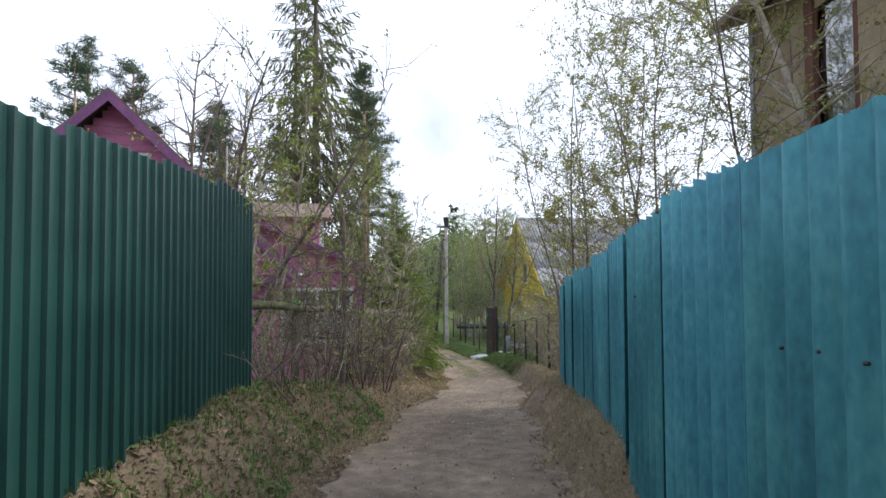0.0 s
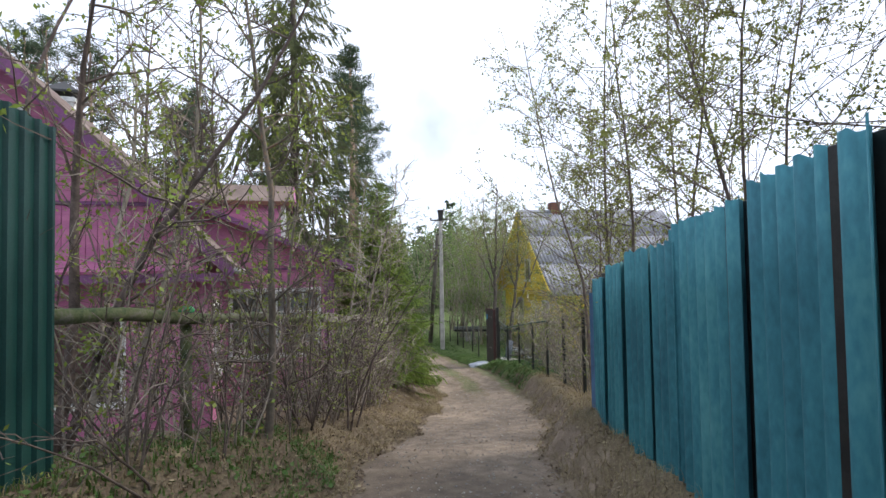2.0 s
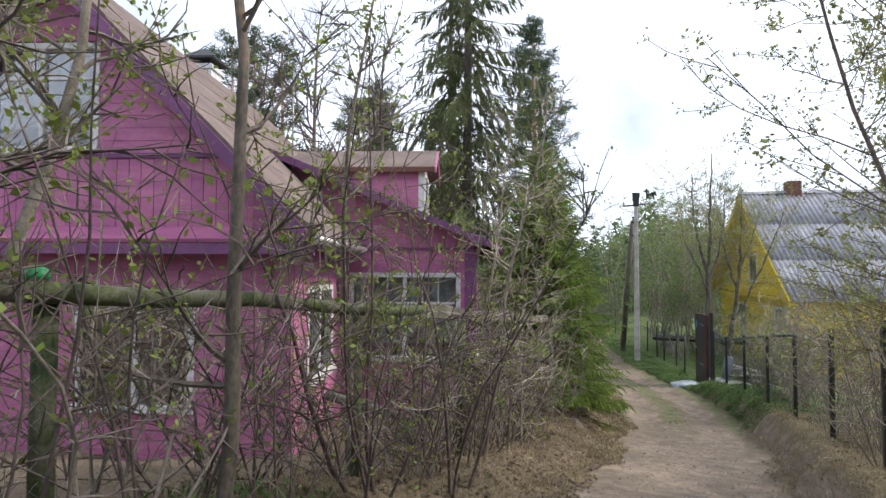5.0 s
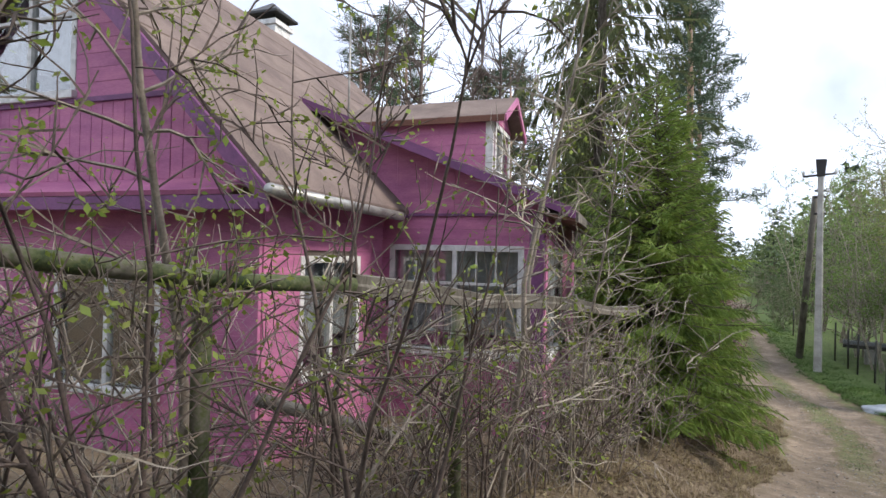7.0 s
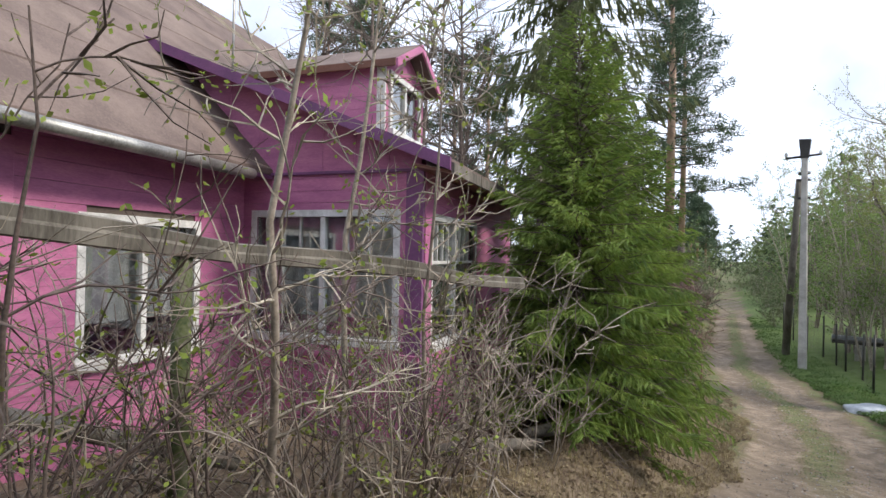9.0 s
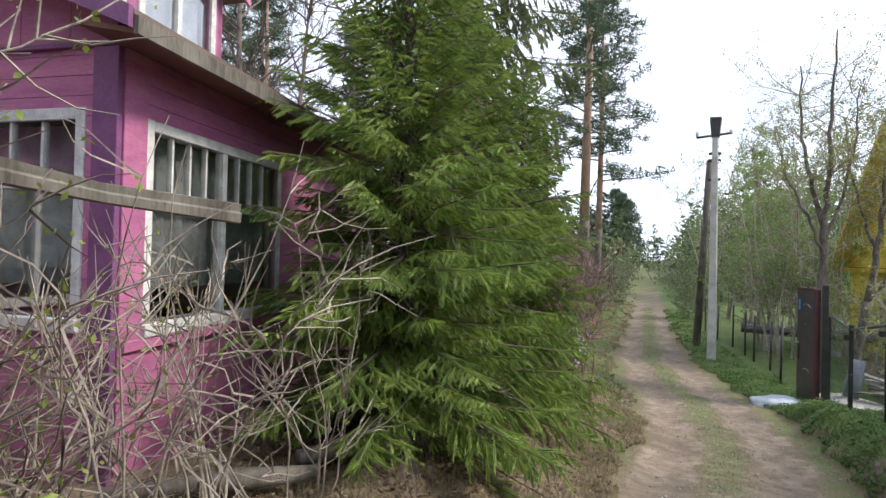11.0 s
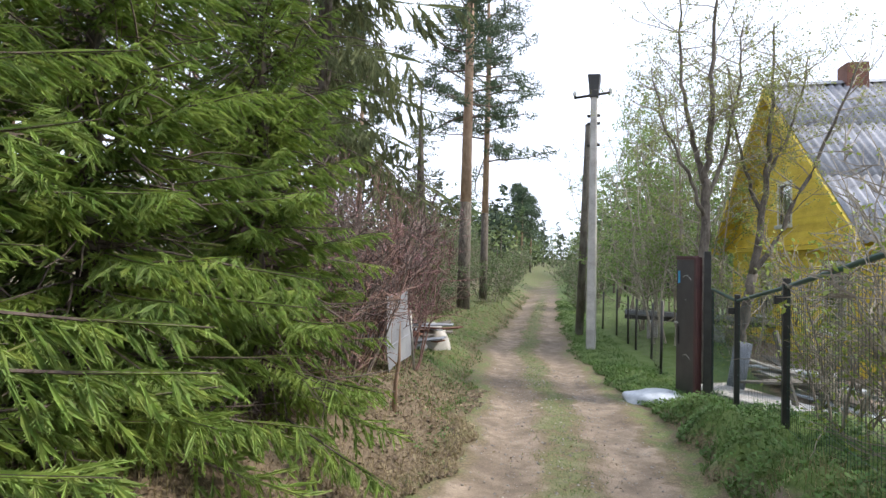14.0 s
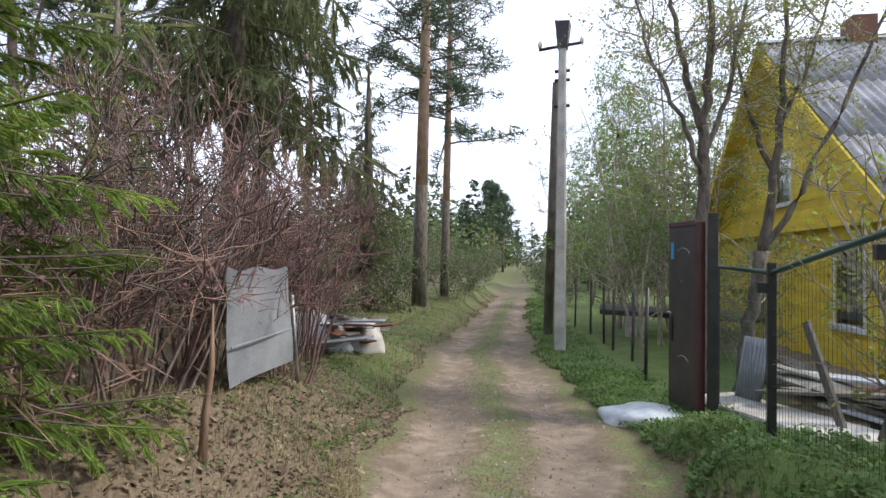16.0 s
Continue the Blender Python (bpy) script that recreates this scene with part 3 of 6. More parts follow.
def build_pink_house():
    P = pink_house
    UM, VF, UL, RID = -2.18, -2.6, -8.25, -5.15          # right wall, front wall, left wall, ridge
    EAVE_U, EAVE_Z, RZ = -1.78, 1.36, 4.78
    sl = (RZ - EAVE_Z) / (EAVE_U - RID)
    zr = lambda u: RZ - sl * abs(u - RID)
    # front wall, ground floor
    fw = [(-4.65, -3.37, -0.6, 0.6), (-7.0, -5.75, -0.6, 0.6)]
    wall_blocks(P, UL, UM, BASE, 1.3, VF, "front", fw)
    siding(P, UL, UM - 0.12, BASE + 0.35, 1.25, VF, "front", fw, 0.16)
    box("corner_board", UM - 0.12, UM + 0.03, VF - 0.045, VF + 0.0, BASE, 1.25, M_PINK, P)
    box("corner_board", UM + 0.0, UM + 0.045, VF + 0.001, VF + 0.13, BASE, 1.25, M_PINK, P)
    pane_window("window", P, -4.65, -3.37, -0.6, 0.6, "front", VF, 2, "two-light window with dark panes and peeling white frame", 0, 0, inside=False)
    pane_window("window", P, -7.0, -5.75, -0.6, 0.6, "front", VF, 2, "two-light window with dark panes and peeling white frame", 0, 0, inside=False)
    # pent ledge between the storeys
    prism("pent_roof", [(VF - 0.42, 1.27), (VF + 0.05, 1.46), (VF + 0.05, 1.50), (VF - 0.44, 1.31)], "x", UL - 0.4, UM - 0.02, M_PINK, P, "pale pink sheet-metal ledge")
    box("fascia", UL - 0.4, EAVE_U - 0.1, VF - 0.43, VF - 0.39, 1.14, 1.262, M_PURPLE, P)
    # gable
    gh = [(-5.86, -4.58, 2.36, 3.62)]
    s = Soup()
    for a, b in ((UL, -5.86), (-4.58, UM)):
        us = np.linspace(a, b, 9)
        for p, q in zip(us[:-1], us[1:]):
            h = min(zr(p), zr(q)) - 0.12
            if h > 1.32:
                s.add(box_v(p, q, VF, VF + 0.15, 1.3, h), BOXF)
    s.add(box_v(-5.86, -4.58, VF, VF + 0.15, 1.3, 2.36), BOXF)
    s.add(box_v(-5.86, -4.58, VF, VF + 0.15, 3.62, zr(-5.86) - 0.12), BOXF)
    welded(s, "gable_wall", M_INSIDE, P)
    span = lambda z, zt: (RID - (RZ - 0.14 - zt) / sl, RID + (RZ - 0.14 - zt) / sl)
    u = UL + 0.1
    while u < UM:                                          # upright boards of the lower gable
        w = 0.15 + rng.uniform(-0.01, 0.01)
        top_z = min(2.28, zr(u) - 0.16, zr(u + w) - 0.16)
        if top_z > 1.55:
            box("board", u, u + w - 0.006, VF - 0.022 - rng.uniform(0, 0.004), VF, 1.47, top_z, M_PINK, P, bevel=0.003)
        u += w
    box("belt_board", *span(2.28, 2.36), VF - 0.05, VF, 2.28, 2.335, M_PURPLE, P)
    siding(P, 0, 0, 2.34, RZ - 0.25, VF, "front", gh, 0.15, top=span)
    pane_window("window", P, -5.86, -4.58, 2.42, 3.6, "front", VF, 2, "upstairs window with pale frame and curtains", 0.35, 0)
    # side wall of the main house
    sw = [(-1.9, -0.74, -0.45, 0.68)]
    wall_blocks(P, VF, 0.0, BASE, 1.55, UM, "side", sw)
    siding(P, VF + 0.13, 0.0, BASE + 0.35, 1.5, UM, "side", sw, 0.16)
    pane_window("window", P, -1.9, -0.74, -0.45, 0.68, "side", UM, 2, "side window with white-painted casements", 0.0, 0)
    wall_blocks(P, VF, 4.2, BASE, 1.55, UL + 0.15, "side", [], 0.15)
    box("back_wall", UL + 0.15, UM, 4.05, 4.2, BASE, 1.55, M_PINK, P)
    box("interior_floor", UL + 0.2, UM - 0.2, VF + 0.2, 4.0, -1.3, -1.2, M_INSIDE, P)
    # main roof: two slopes with rows of roofing felt
    for side_, e in ((1, EAVE_U), (-1, 2 * RID - EAVE_U)):
        n = 7
        for k in range(n):
            u0, u1 = RID + (e - RID) * k / n, RID + (e - RID) * (k + 1) / n
            z0, z1 = zr(u0) , zr(u1)
            o = 0.004 * (k % 2)
            prism("roof_sheet", [(u0, z0 + o), (u1, z1 + o + 0.012), (u1, z1 - 0.05), (u0, z0 - 0.05)], "y", VF - 0.42, 4.6, M_ROOF, P)
    for e in (EAVE_U, 2 * RID - EAVE_U):
        prism("verge_board", [(RID, RZ - 0.05), (e, zr(e) - 0.05), (e, zr(e) - 0.24), (RID, RZ - 0.26)], "y", VF - 0.46, VF - 0.425, M_PURPLE, P, "purple-painted verge board")
    prism("soffit", [(UM + 0.02, zr(UM) - 0.14), (EAVE_U, EAVE_Z - 0.09), (EAVE_U, EAVE_Z - 0.06), (UM + 0.02, zr(UM) - 0.11)], "y", VF - 0.4, -0.02, M_PURPLE, P)
    tube("gutter", [(EAVE_U + 0.05, VF - 0.5, EAVE_Z - 0.07), (EAVE_U + 0.05, -0.42, EAVE_Z - 0.09)], 0.055, M_TIN, P, 10, "old tin gutter pipe")
    # porch wing
    hw = [(-1.97, -0.3, -0.42, 0.85)]
    wall_blocks(P, UM, 0.0, BASE, 1.35, 0.0, "front", hw, 0.14)
    siding(P, UM + 0.02, -0.16, BASE + 0.35, -0.56, 0.0, "front", [], 0.19)
    siding(P, UM + 0.02, -0.16, -0.56, 1.3, 0.0, "front", hw, 0.13)
    box("belt_board", UM, 0.02, -0.055, 0.0, 1.30, 1.335, M_PURPLE, P)
    box("belt_board", UM + 0.02, 0.02, -0.075, 0.0, -0.62, -0.55, M_PINK, P)
    box("corner_board", -0.16, 0.03, -0.045, 0.0, BASE, 1.3, M_PURPLE, P)
    box("corner_board", 0.0, 0.045, 0.001, 0.2, BASE, 1.3, M_PINK, P)
    pane_window("window", P, -1.97, -0.3, -0.42, 0.85, "front", 0.0, 2, "wide porch window with small upper panes", 0.42, 2)
    sw2 = [(0.28, 1.92, -0.47, 0.83)]
    wall_blocks(P, 0.0, 4.2, BASE, 1.35, 0.0, "side", sw2, 0.14)
    siding(P, 0.2, 4.2, BASE + 0.35, -0.56, 0.0, "side", [], 0.19)
    siding(P, 0.2, 4.2, -0.56, 1.35, 0.0, "side", sw2, 0.13)
    box("belt_board", 0.0, 0.075, 0.02, 4.2, -0.63, -0.56, M_PINK, P)
    pane_window("window", P, 0.28, 1.92, -0.47, 0.83, "side", 0.0, 2, "porch side window with small upper panes", 0.45, 3)
    box("back_wall", UM, -0.05, 4.06, 4.2, BASE, 1.3, M_PINK, P)
    box("interior_floor", UM, -0.16, 0.16, 4.0, -1.3, -1.2, M_INSIDE, P)
    # lean-to roof of the porch
    lz = lambda u: 1.52 - 0.416 * u
    ux = -3.3
    n = 4
    for k in range(n):
        u0, u1 = ux + (0.42 - ux) * k / n, ux + (0.42 - ux) * (k + 1) / n
        prism("roof_sheet", [(u0, lz(u0)), (u1, lz(u1) + 0.012), (u1, lz(u1) - 0.04), (u0, lz(u0) - 0.04)], "y", -0.36, 4.5, M_ROOF, P)
    prism("verge_board", [(ux - 0.25, lz(ux - 0.25) + 0.02), (0.42, lz(0.42) + 0.02), (0.42, lz(0.42) - 0.1), (ux - 0.25, lz(ux - 0.25) - 0.1)], "y", -0.4, -0.365, M_PURPLE, P, "purple-painted verge board")
    s = Soup()
    s.add([(UM - 0.9, 0.0, 1.3), (0.0, 0.0, 1.3), (0.0, 0.0, lz(0) - 0.05), (UM - 0.9, 0.0, lz(UM - 0.9) - 0.05), (UM - 0.9, 0.1, 1.3), (0.0, 0.1, 1.3), (0.0, 0.1, lz(0) - 0.05), (UM - 0.9, 0.1, lz(UM - 0.9) - 0.05)],
          [(0, 1, 2, 3), (7, 6, 5, 4), (0, 4, 5, 1), (1, 5, 6, 2), (2, 6, 7, 3), (3, 7, 4, 0)]).thing("wall", M_PINK, P)
    u = -2.75
    while u < -0.02:
        w = min(0.4 + rng.uniform(-0.03, 0.03), -u)
        s = Soup()
        a, b = lz(u) - 0.06, lz(u + w) - 0.06
        s.add([(u, -0.022, 1.34), (u + w - 0.005, -0.022, 1.34), (u + w - 0.005, 0.0, 1.34), (u, 0.0, 1.34), (u, -0.022, a), (u + w - 0.005, -0.022, b), (u + w - 0.005, 0.0, b), (u, 0.0, a)], BOXF)
        s.thing("board", M_PINK, P)
        u += w
    prism("fascia", [(0.42, lz(0.42) - 0.02), (0.45, lz(0.42) - 0.03), (0.45, lz(0.42) - 0.13), (0.42, lz(0.42) - 0.13)], "y", -0.36, 4.5, M_DARKW, P)
    prism("soffit", [(0.03, 1.30), (0.42, 1.22), (0.42, 1.25), (0.03, 1.33)], "y", -0.36, 4.4, M_RUST, P)
    # dormer
    D0, D1, UF, TOP = 0.98, 2.33, -0.92, 2.84
    box("dormer_wall", -3.0, UF, D0, D0 + 0.08, 1.8, TOP, M_PINK, P)
    siding(P, -2.9, UF - 0.08, 1.95, TOP, D0, "front", [], 0.16)
    box("corner_board", UF - 0.08, UF + 0.035, D0 - 0.035, D0, 1.85, TOP, M_WHITE, P)
    box("dormer_wall", -3.0, UF, D1 - 0.08, D1, 1.8, TOP, M_PINK, P)
    dh = [(D0 + 0.22, D1 - 0.22, 2.05, 2.72)]
    wall_blocks(P, D0, D1, 1.8, TOP, UF, "side", dh, 0.08, M_PINK)
    pane_window("window", P, D0 + 0.22, D1 - 0.22, 2.05, 2.72, "side", UF, 2, "small white dormer window", 0.0, 0)
    vm = (D0 + D1) / 2
    prism("gable_wall", [(D0, TOP), (D1, TOP), (vm, TOP + 0.36)], "x", UF - 0.06, UF + 0.01, M_PINK, P)
    for a, b in ((D0 - 0.14, vm), (D1 + 0.14, vm)):
        prism("roof_sheet", [(a, TOP - 0.06), (b, TOP + 0.40), (b, TOP + 0.45), (a, TOP - 0.01)], "x", -3.4, UF + 0.22, M_ROOF, P)
        prism("verge_board", [(a, TOP - 0.12), (b, TOP + 0.34), (b, TOP + 0.44), (a, TOP - 0.02)], "x", UF + 0.222, UF + 0.25, M_PINK, P)
    box("fascia", -3.2, UF + 0.22, D0 - 0.16, D0 - 0.135, TOP - 0.11, TOP - 0.02, M_RUST, P)
    # chimney and mast
    ch = new("chimney")
    ch.parent = P
    tagged(ch, "whitewashed brick chimney with a dark tin cowl")
    ch.matrix_basis = pose(-5.45, 1.9, -0.14)
    box("shaft", -0.24, 0.24, -0.24, 0.24, 4.3, 5.22, M_WHITE, ch)
    box("collar", -0.28, 0.28, -0.28, 0.28, 5.1, 5.19, M_WHITE, ch)
    s = Soup()
    s.add([(-0.34, -0.34, 5.3), (0.34, -0.34, 5.3), (0.34, 0.34, 5.3), (-0.34, 0.34, 5.3), (0, 0, 5.62), (-0.34, -0.34, 5.34), (0.34, -0.34, 5.34), (0.34, 0.34, 5.34), (-0.34, 0.34, 5.34)],
          [(0, 3, 2, 1), (0, 1, 6, 5), (1, 2, 7, 6), (2, 3, 8, 7), (3, 0, 5, 8)])
    s.f.append(np.array([(5, 6, 4), (6, 7, 4), (7, 8, 4), (8, 5, 4)]))
    s.thing("cowl", M_BLACK, ch)
    for a in (-0.2, 0.2):
        for b in (-0.2, 0.2):
            tube("cowl_leg", [(a, b, 5.2), (a, b, 5.32)], 0.015, M_BLACK, ch, 6)
    tube("aerial_mast", [(-3.4, 1.2, 2.6), (-3.4, 1.2, 4.7)], 0.018, M_TIN, P, 8)


build_pink_house()

# ---------------------------------------------------------------- fences


def green_fence():
    """Ribbed green steel sheets on posts along the upper bank."""
    x0, y0, x1, y1 = -1.42, -4.9, -2.22, 5.9
    L = math.hypot(x1 - x0, y1 - y0)
    f = holder("metal_fence", pose(x0, y0, 0, 0, 0, math.degrees(math.atan2(y1 - y0, x1 - x0))), "dark green ribbed steel sheet fence on the bank", "fence")
    n = 10
    w = L / n
    for k in range(n):
        wy = y0 + (y1 - y0) * (k + 0.5) / n
        wx = x0 + (x1 - x0) * (k + 0.5) / n
        zb0 = gz(x0 + (x1 - x0) * k / n, y0 + (y1 - y0) * k / n)
        zb1 = gz(x0 + (x1 - x0) * (k + 1) / n, y0 + (y1 - y0) * (k + 1) / n)
        s = Soup()
        prof, ribs = [], 9
        pitch = w / ribs
        for r in range(ribs):
            b = r * pitch
            prof += [(b, 0), (b + pitch * 0.66, 0), (b + pitch * 0.74, -0.024), (b + pitch * 0.92, -0.024)]
        prof.append((w + 0.01, 0.0))
        m_ = len(prof)
        v = []
        for off in (0, 0.002):
            for zz in (0, 1):
                for (px, py) in prof:
                    g = zb0 + (zb1 - zb0) * px / w
                    v.append((k * w + px, py + off, (g + 0.0 - 0.06) if zz == 0 else g + 1.82 + 0.064 * (max(wy, 0.5) - 2.0) + 0.012 * math.sin(k * 2.1)))
        i = np.arange(m_ - 1)
        faces = [np.stack([i, i + 1, i + m_ + 1, i + m_], -1)]
        s.add(v, np.concatenate(faces))
        s.f.append(np.stack([i + 2 * m_, i + 3 * m_, i + 3 * m_ + 1, i + 2 * m_ + 1], -1))
        s.f.append(np.stack([i + m_, i + m_ + 1, i + 3 * m_ + 1, i + 3 * m_], -1))
        s.thing("fence_sheet", M_GREENST, f)
        if k % 2 == 1 or k == n - 1:
            px = (k + 1) * w
            tube("post", [(px - 0.03, 0.06, zb1 - 0.2), (px - 0.03, 0.06, zb1 + 1.7)], 0.03, M_GREENST, f, 8)
    for zz in (0.4, 1.5):
        tube("fence_rail", [(0, 0.035, gz(x0, y0) + zz), (L * 0.5, 0.035, gz((x0 + x1) / 2, (y0 + y1) / 2) + zz), (L, 0.035, gz(x1, y1) + zz)], 0.02, M_BLACK, f, 6)


green_fence()


def teal_fence():
    """Old corrugated slate sheets, painted teal, with gaps and uneven tops; a blue flat sheet ends the row."""
    ys = [-3.9, -2.8, -1.72, -0.62, 0.4, 1.3, 2.25, 3.25, 4.3, 5.36, 6.42, 6.98, 7.75, 8.5, 9.35]
    line = lambda y: 0.985 + 0.1 * y + (0.06 * math.sin(y * 1.3))
    f = holder("slate_fence", pose(0, 0, 0), "teal-painted corrugated slate fence with gaps between sheets", "fence")
    for k in range(len(ys) - 1):
        a, b = ys[k], ys[k + 1] - {3.25: 0.05, 4.3: 0.03, 5.36: 0.06, 7.75: 0.1, 6.42: -0.15, 6.98: 0.035}.get(ys[k + 1], 0.04 if ys[k + 1] > 3 else -0.05)
        jit = 0.006 if a > 3 else 0.0
        xa, xb = line(a) + rng.uniform(-1, 1) * jit, line(b) + rng.uniform(-1, 1) * jit
        n = max(10, int((b - a) / 0.018))
        t = np.linspace(0, 1, n)
        zt = np.interp((a + b) / 2, [-4, 0, 1.8, 2.8, 3.8, 4.8, 5.75, 6.5, 7.3, 8.1, 9.2], [2.15, 1.95, 1.91, 1.90, 1.78, 1.69, 1.64, 1.45, 1.40, 1.30, 1.08]) + rng.uniform(-0.015, 0.015)
        tilt = -0.05 * (b - a)
        wave = 0.026 * np.cos(t * (b - a) / 0.155 * 2 * np.pi)
        chips = 0.012 * np.sin(t * 40 + k) + rng.uniform(0, 0.014, n)
        Y = a + (b - a) * t
        Xw = xa + (xb - xa) * t - wave
        lean = rng.uniform(-0.004, 0.008) if a > 3 else 0.0
        zb = np.array([gz(xx, yy) for xx, yy in zip(Xw, Y)]) - 0.12
        zT = zt + tilt * t + chips
        v = []
        zl = np.linspace(0, 1, 5)
        for off in (0, 0.007):
            for q in zl:
                v += [(x + off + lean * q, y, c + (d - c) * q) for x, y, c, d in zip(Xw, Y, zb, zT)]
        s = Soup()
        i = (np.arange(4)[:, None] * n + np.arange(n - 1)[None, :]).ravel()
        s.add(v, np.stack([i, i + n, i + n + 1, i + 1], -1))
        o = 5 * n
        s.f.append(np.stack([i + o, i + o + 1, i + o + n + 1, i + o + n], -1))
        j = np.arange(n - 1) + 4 * n
        s.f.append(np.stack([j, j + o, j + o + 1, j + 1], -1))
        e = np.arange(4) * n
        s.f.append(np.stack([e, e + o, e + o + n, e + n], -1))
        e = np.arange(4) * n + n - 1
        s.f.append(np.stack([e, e + n, e + o + n, e + o], -1))
        s.thing("slate_sheet", M_TEAL, f, "" , True)
        # rail ends, and a black board added behind each joint as the gap's shade
        if b < 3:
            continue
        box("post", xb + 0.045, xb + 0.075, b - 0.08, b + 0.3, zb[-1] - 0.1, zt - (0.32 if ys[k + 1] == 6.42 else 0.1), M_BLACK, f, "black board added behind the joint to darken the gap")
    for zz in (0.45, 1.3):
        tube("fence_rail", [(line(y) + 0.14, y, gz(line(y), y) + zz * (0.95 if y > 5 else 1.1)) for y in np.linspace(-3.8, 9.2, 14)], 0.025, M_DARKW, f, 6)
    for y, z in ((1.75, 1.15), (1.53, 1.15), (1.97, 1.13), (3.83, 1.22), (4.25, 0.78)):
        tube("nail_hole", [(line(y) - 0.034, y, z), (line(y) - 0.02, y, z)], 0.007, M_BLACK, f, 7)
    b = holder("blue_sheet", pose(line(9.6), 9.55, 0), "faded blue flat sheet leaning at the fence end", "sheet")
    z0 = gz(line(9.6), 9.5)
    box("panel", -0.01, 0.0, -0.16, 0.18, z0 - 0.1, 0.93, M_BLUE, b)
    tube("post", [(0.05, 0.1, z0 - 0.2), (0.05, 0.1, 0.85)], 0.035, M_DARKW, b, 8)


teal_fence()


def netting(name, parent, p0, p1, z0a, z0b, h0, h1, cell=0.055, r=0.0016, material=M_BLACK, square=False):
    """Wire mesh between two points, as thin crossing wires."""
    p0, p1 = np.array(p0, float), np.array(p1, float)
    L = np.linalg.norm(p1 - p0)
    s = Soup()

    def at_(d, q):
        t = np.clip(d / L, 0, 1)
        p = p0 + (p1 - p0) * t
        zb, zt = z0a + (z0b - z0a) * t, h0 + (h1 - h0) * t
        return (p[0], p[1], zb + (zt - zb) * q)
    H = (h0 - z0a + h1 - z0b) / 2
    if square:
        for d in np.arange(0, L, cell):
            s.add(*tube_arrays([at_(d, 0), at_(d, 1)], r, 3))
        for q in np.arange(0, 1.001, 0.2 / H):
            s.add(*tube_arrays([at_(0, q), at_(L, q)], r, 3))
    else:
        for d in np.arange(-H, L, cell * 1.4):
            for sg in (0, 1):
                a, b = max(d, 0), min(d + H, L)
                if b - a < 0.05:
                    continue
                qa, qb = (a - d) / H, (b - d) / H
                if sg:
                    qa, qb = 1 - qa, 1 - qb
                s.add(*tube_arrays([at_(a, qa), at_(b, qb)], r, 3))
    return s.thing(name, material, parent)


def house_fence():
    """Mossy rail on posts with chain-link netting in front of the pink house."""
    f = holder("garden_fence", pose(0, 0, 0), "mossy wooden rail fence with sagging chain-link", "fence")
    zt = lambda y: 0.89 - (y - 7.4) * 0.097
    at_ = lambda y: np.array([-2.1 + 0.134 * (y - 7.4), y])
    ys = np.linspace(6.0, 14.25, 14)
    v = [(at_(y)[0] + 0.02 * math.sin(y * 2), y, zt(y) + 0.02 * math.sin(y * 3.1)) for y in ys]
    tube("rail", v[:8], np.linspace(0.052, 0.045, 8), M_MOSSW, f, 7, "mossy green timber rail")
    s = Soup()
    a = np.array(v[7:])
    hgt = np.linspace(0.07, 0.05, 7) + 0.008 * np.sin(np.arange(7) * 2.2)
    ring = np.stack([a + np.outer(np.ones(7), d) * np.array([1, 1, 0]) + np.stack([0 * hgt, 0 * hgt, hgt * d[2]], -1) for d in np.array([(-0.022, 0, -1), (0.02, 0, -0.9), (0.026, 0, -0.1), (0.012, 0, 0.15), (0.02, 0, 0.85), (-0.02, 0, 1)])], 1)
    i = (np.arange(6)[:, None] * 6 + np.arange(6)[None, :])
    j = (np.arange(6)[:, None] * 6 + (np.arange(6)[None, :] + 1) % 6)
    s.add(ring.reshape(-1, 3), np.stack([i, j, j + 6, i + 6], -1).reshape(-1, 4))
    s.f.append(np.array([[36, 37, 38, 39, 40, 41]]))
    s.thing("rail", M_DARKW, f, "grey weathered split timber rail")
    for y in (7.42, 9.6, 11.45):
        p = at_(y)
        tube("post", [(p[0] - 0.06, y, gz(p[0], y) - 0.2), (p[0] - 0.06, y, zt(y) - 0.02)], 0.05, M_MOSSW, f, 8)
    for a, b in ((6.1, 7.4), (7.45, 9.55), (9.65, 11.4), (11.5, 13.2)):
        pa, pb = at_(a), at_(b)
        netting("chain_link", f, (pa[0] - 0.02, a), (pb[0] - 0.02, b), gz(pa[0], a), gz(pb[0], b), zt(a) - 0.04, zt(b) - 0.04, 0.06, 0.0009, M_TIN)
    g = holder("plastic_bottle", pose(-2.12, 7.35, zt(7.35) + 0.04), "crushed bright green plastic bottle cap on the rail", "bottle")
    s = Soup()
    ang = np.linspace(0, 2 * np.pi, 13)[:-1]
    prof = [(0.0, 0.0), (0.055, 0.0), (0.06, 0.02), (0.05, 0.045), (0.02, 0.06), (0.0, 0.062)]
    pts = np.array([[(r * math.cos(a) * 1.2, r * math.sin(a) * 0.8, z) for a in ang] for r, z in prof]).reshape(-1, 3)
    i = (np.arange(5)[:, None] * 12 + np.arange(12)[None, :])
    jn = (np.arange(5)[:, None] * 12 + (np.arange(12)[None, :] + 1) % 12)
    s.add(pts, np.stack([i, jn, jn + 12, i + 12], -1).reshape(-1, 4)).thing("bottle_body", M_GREENP, g, "", True)


house_fence()

# ---------------------------------------------------------------- utility pole with its strut


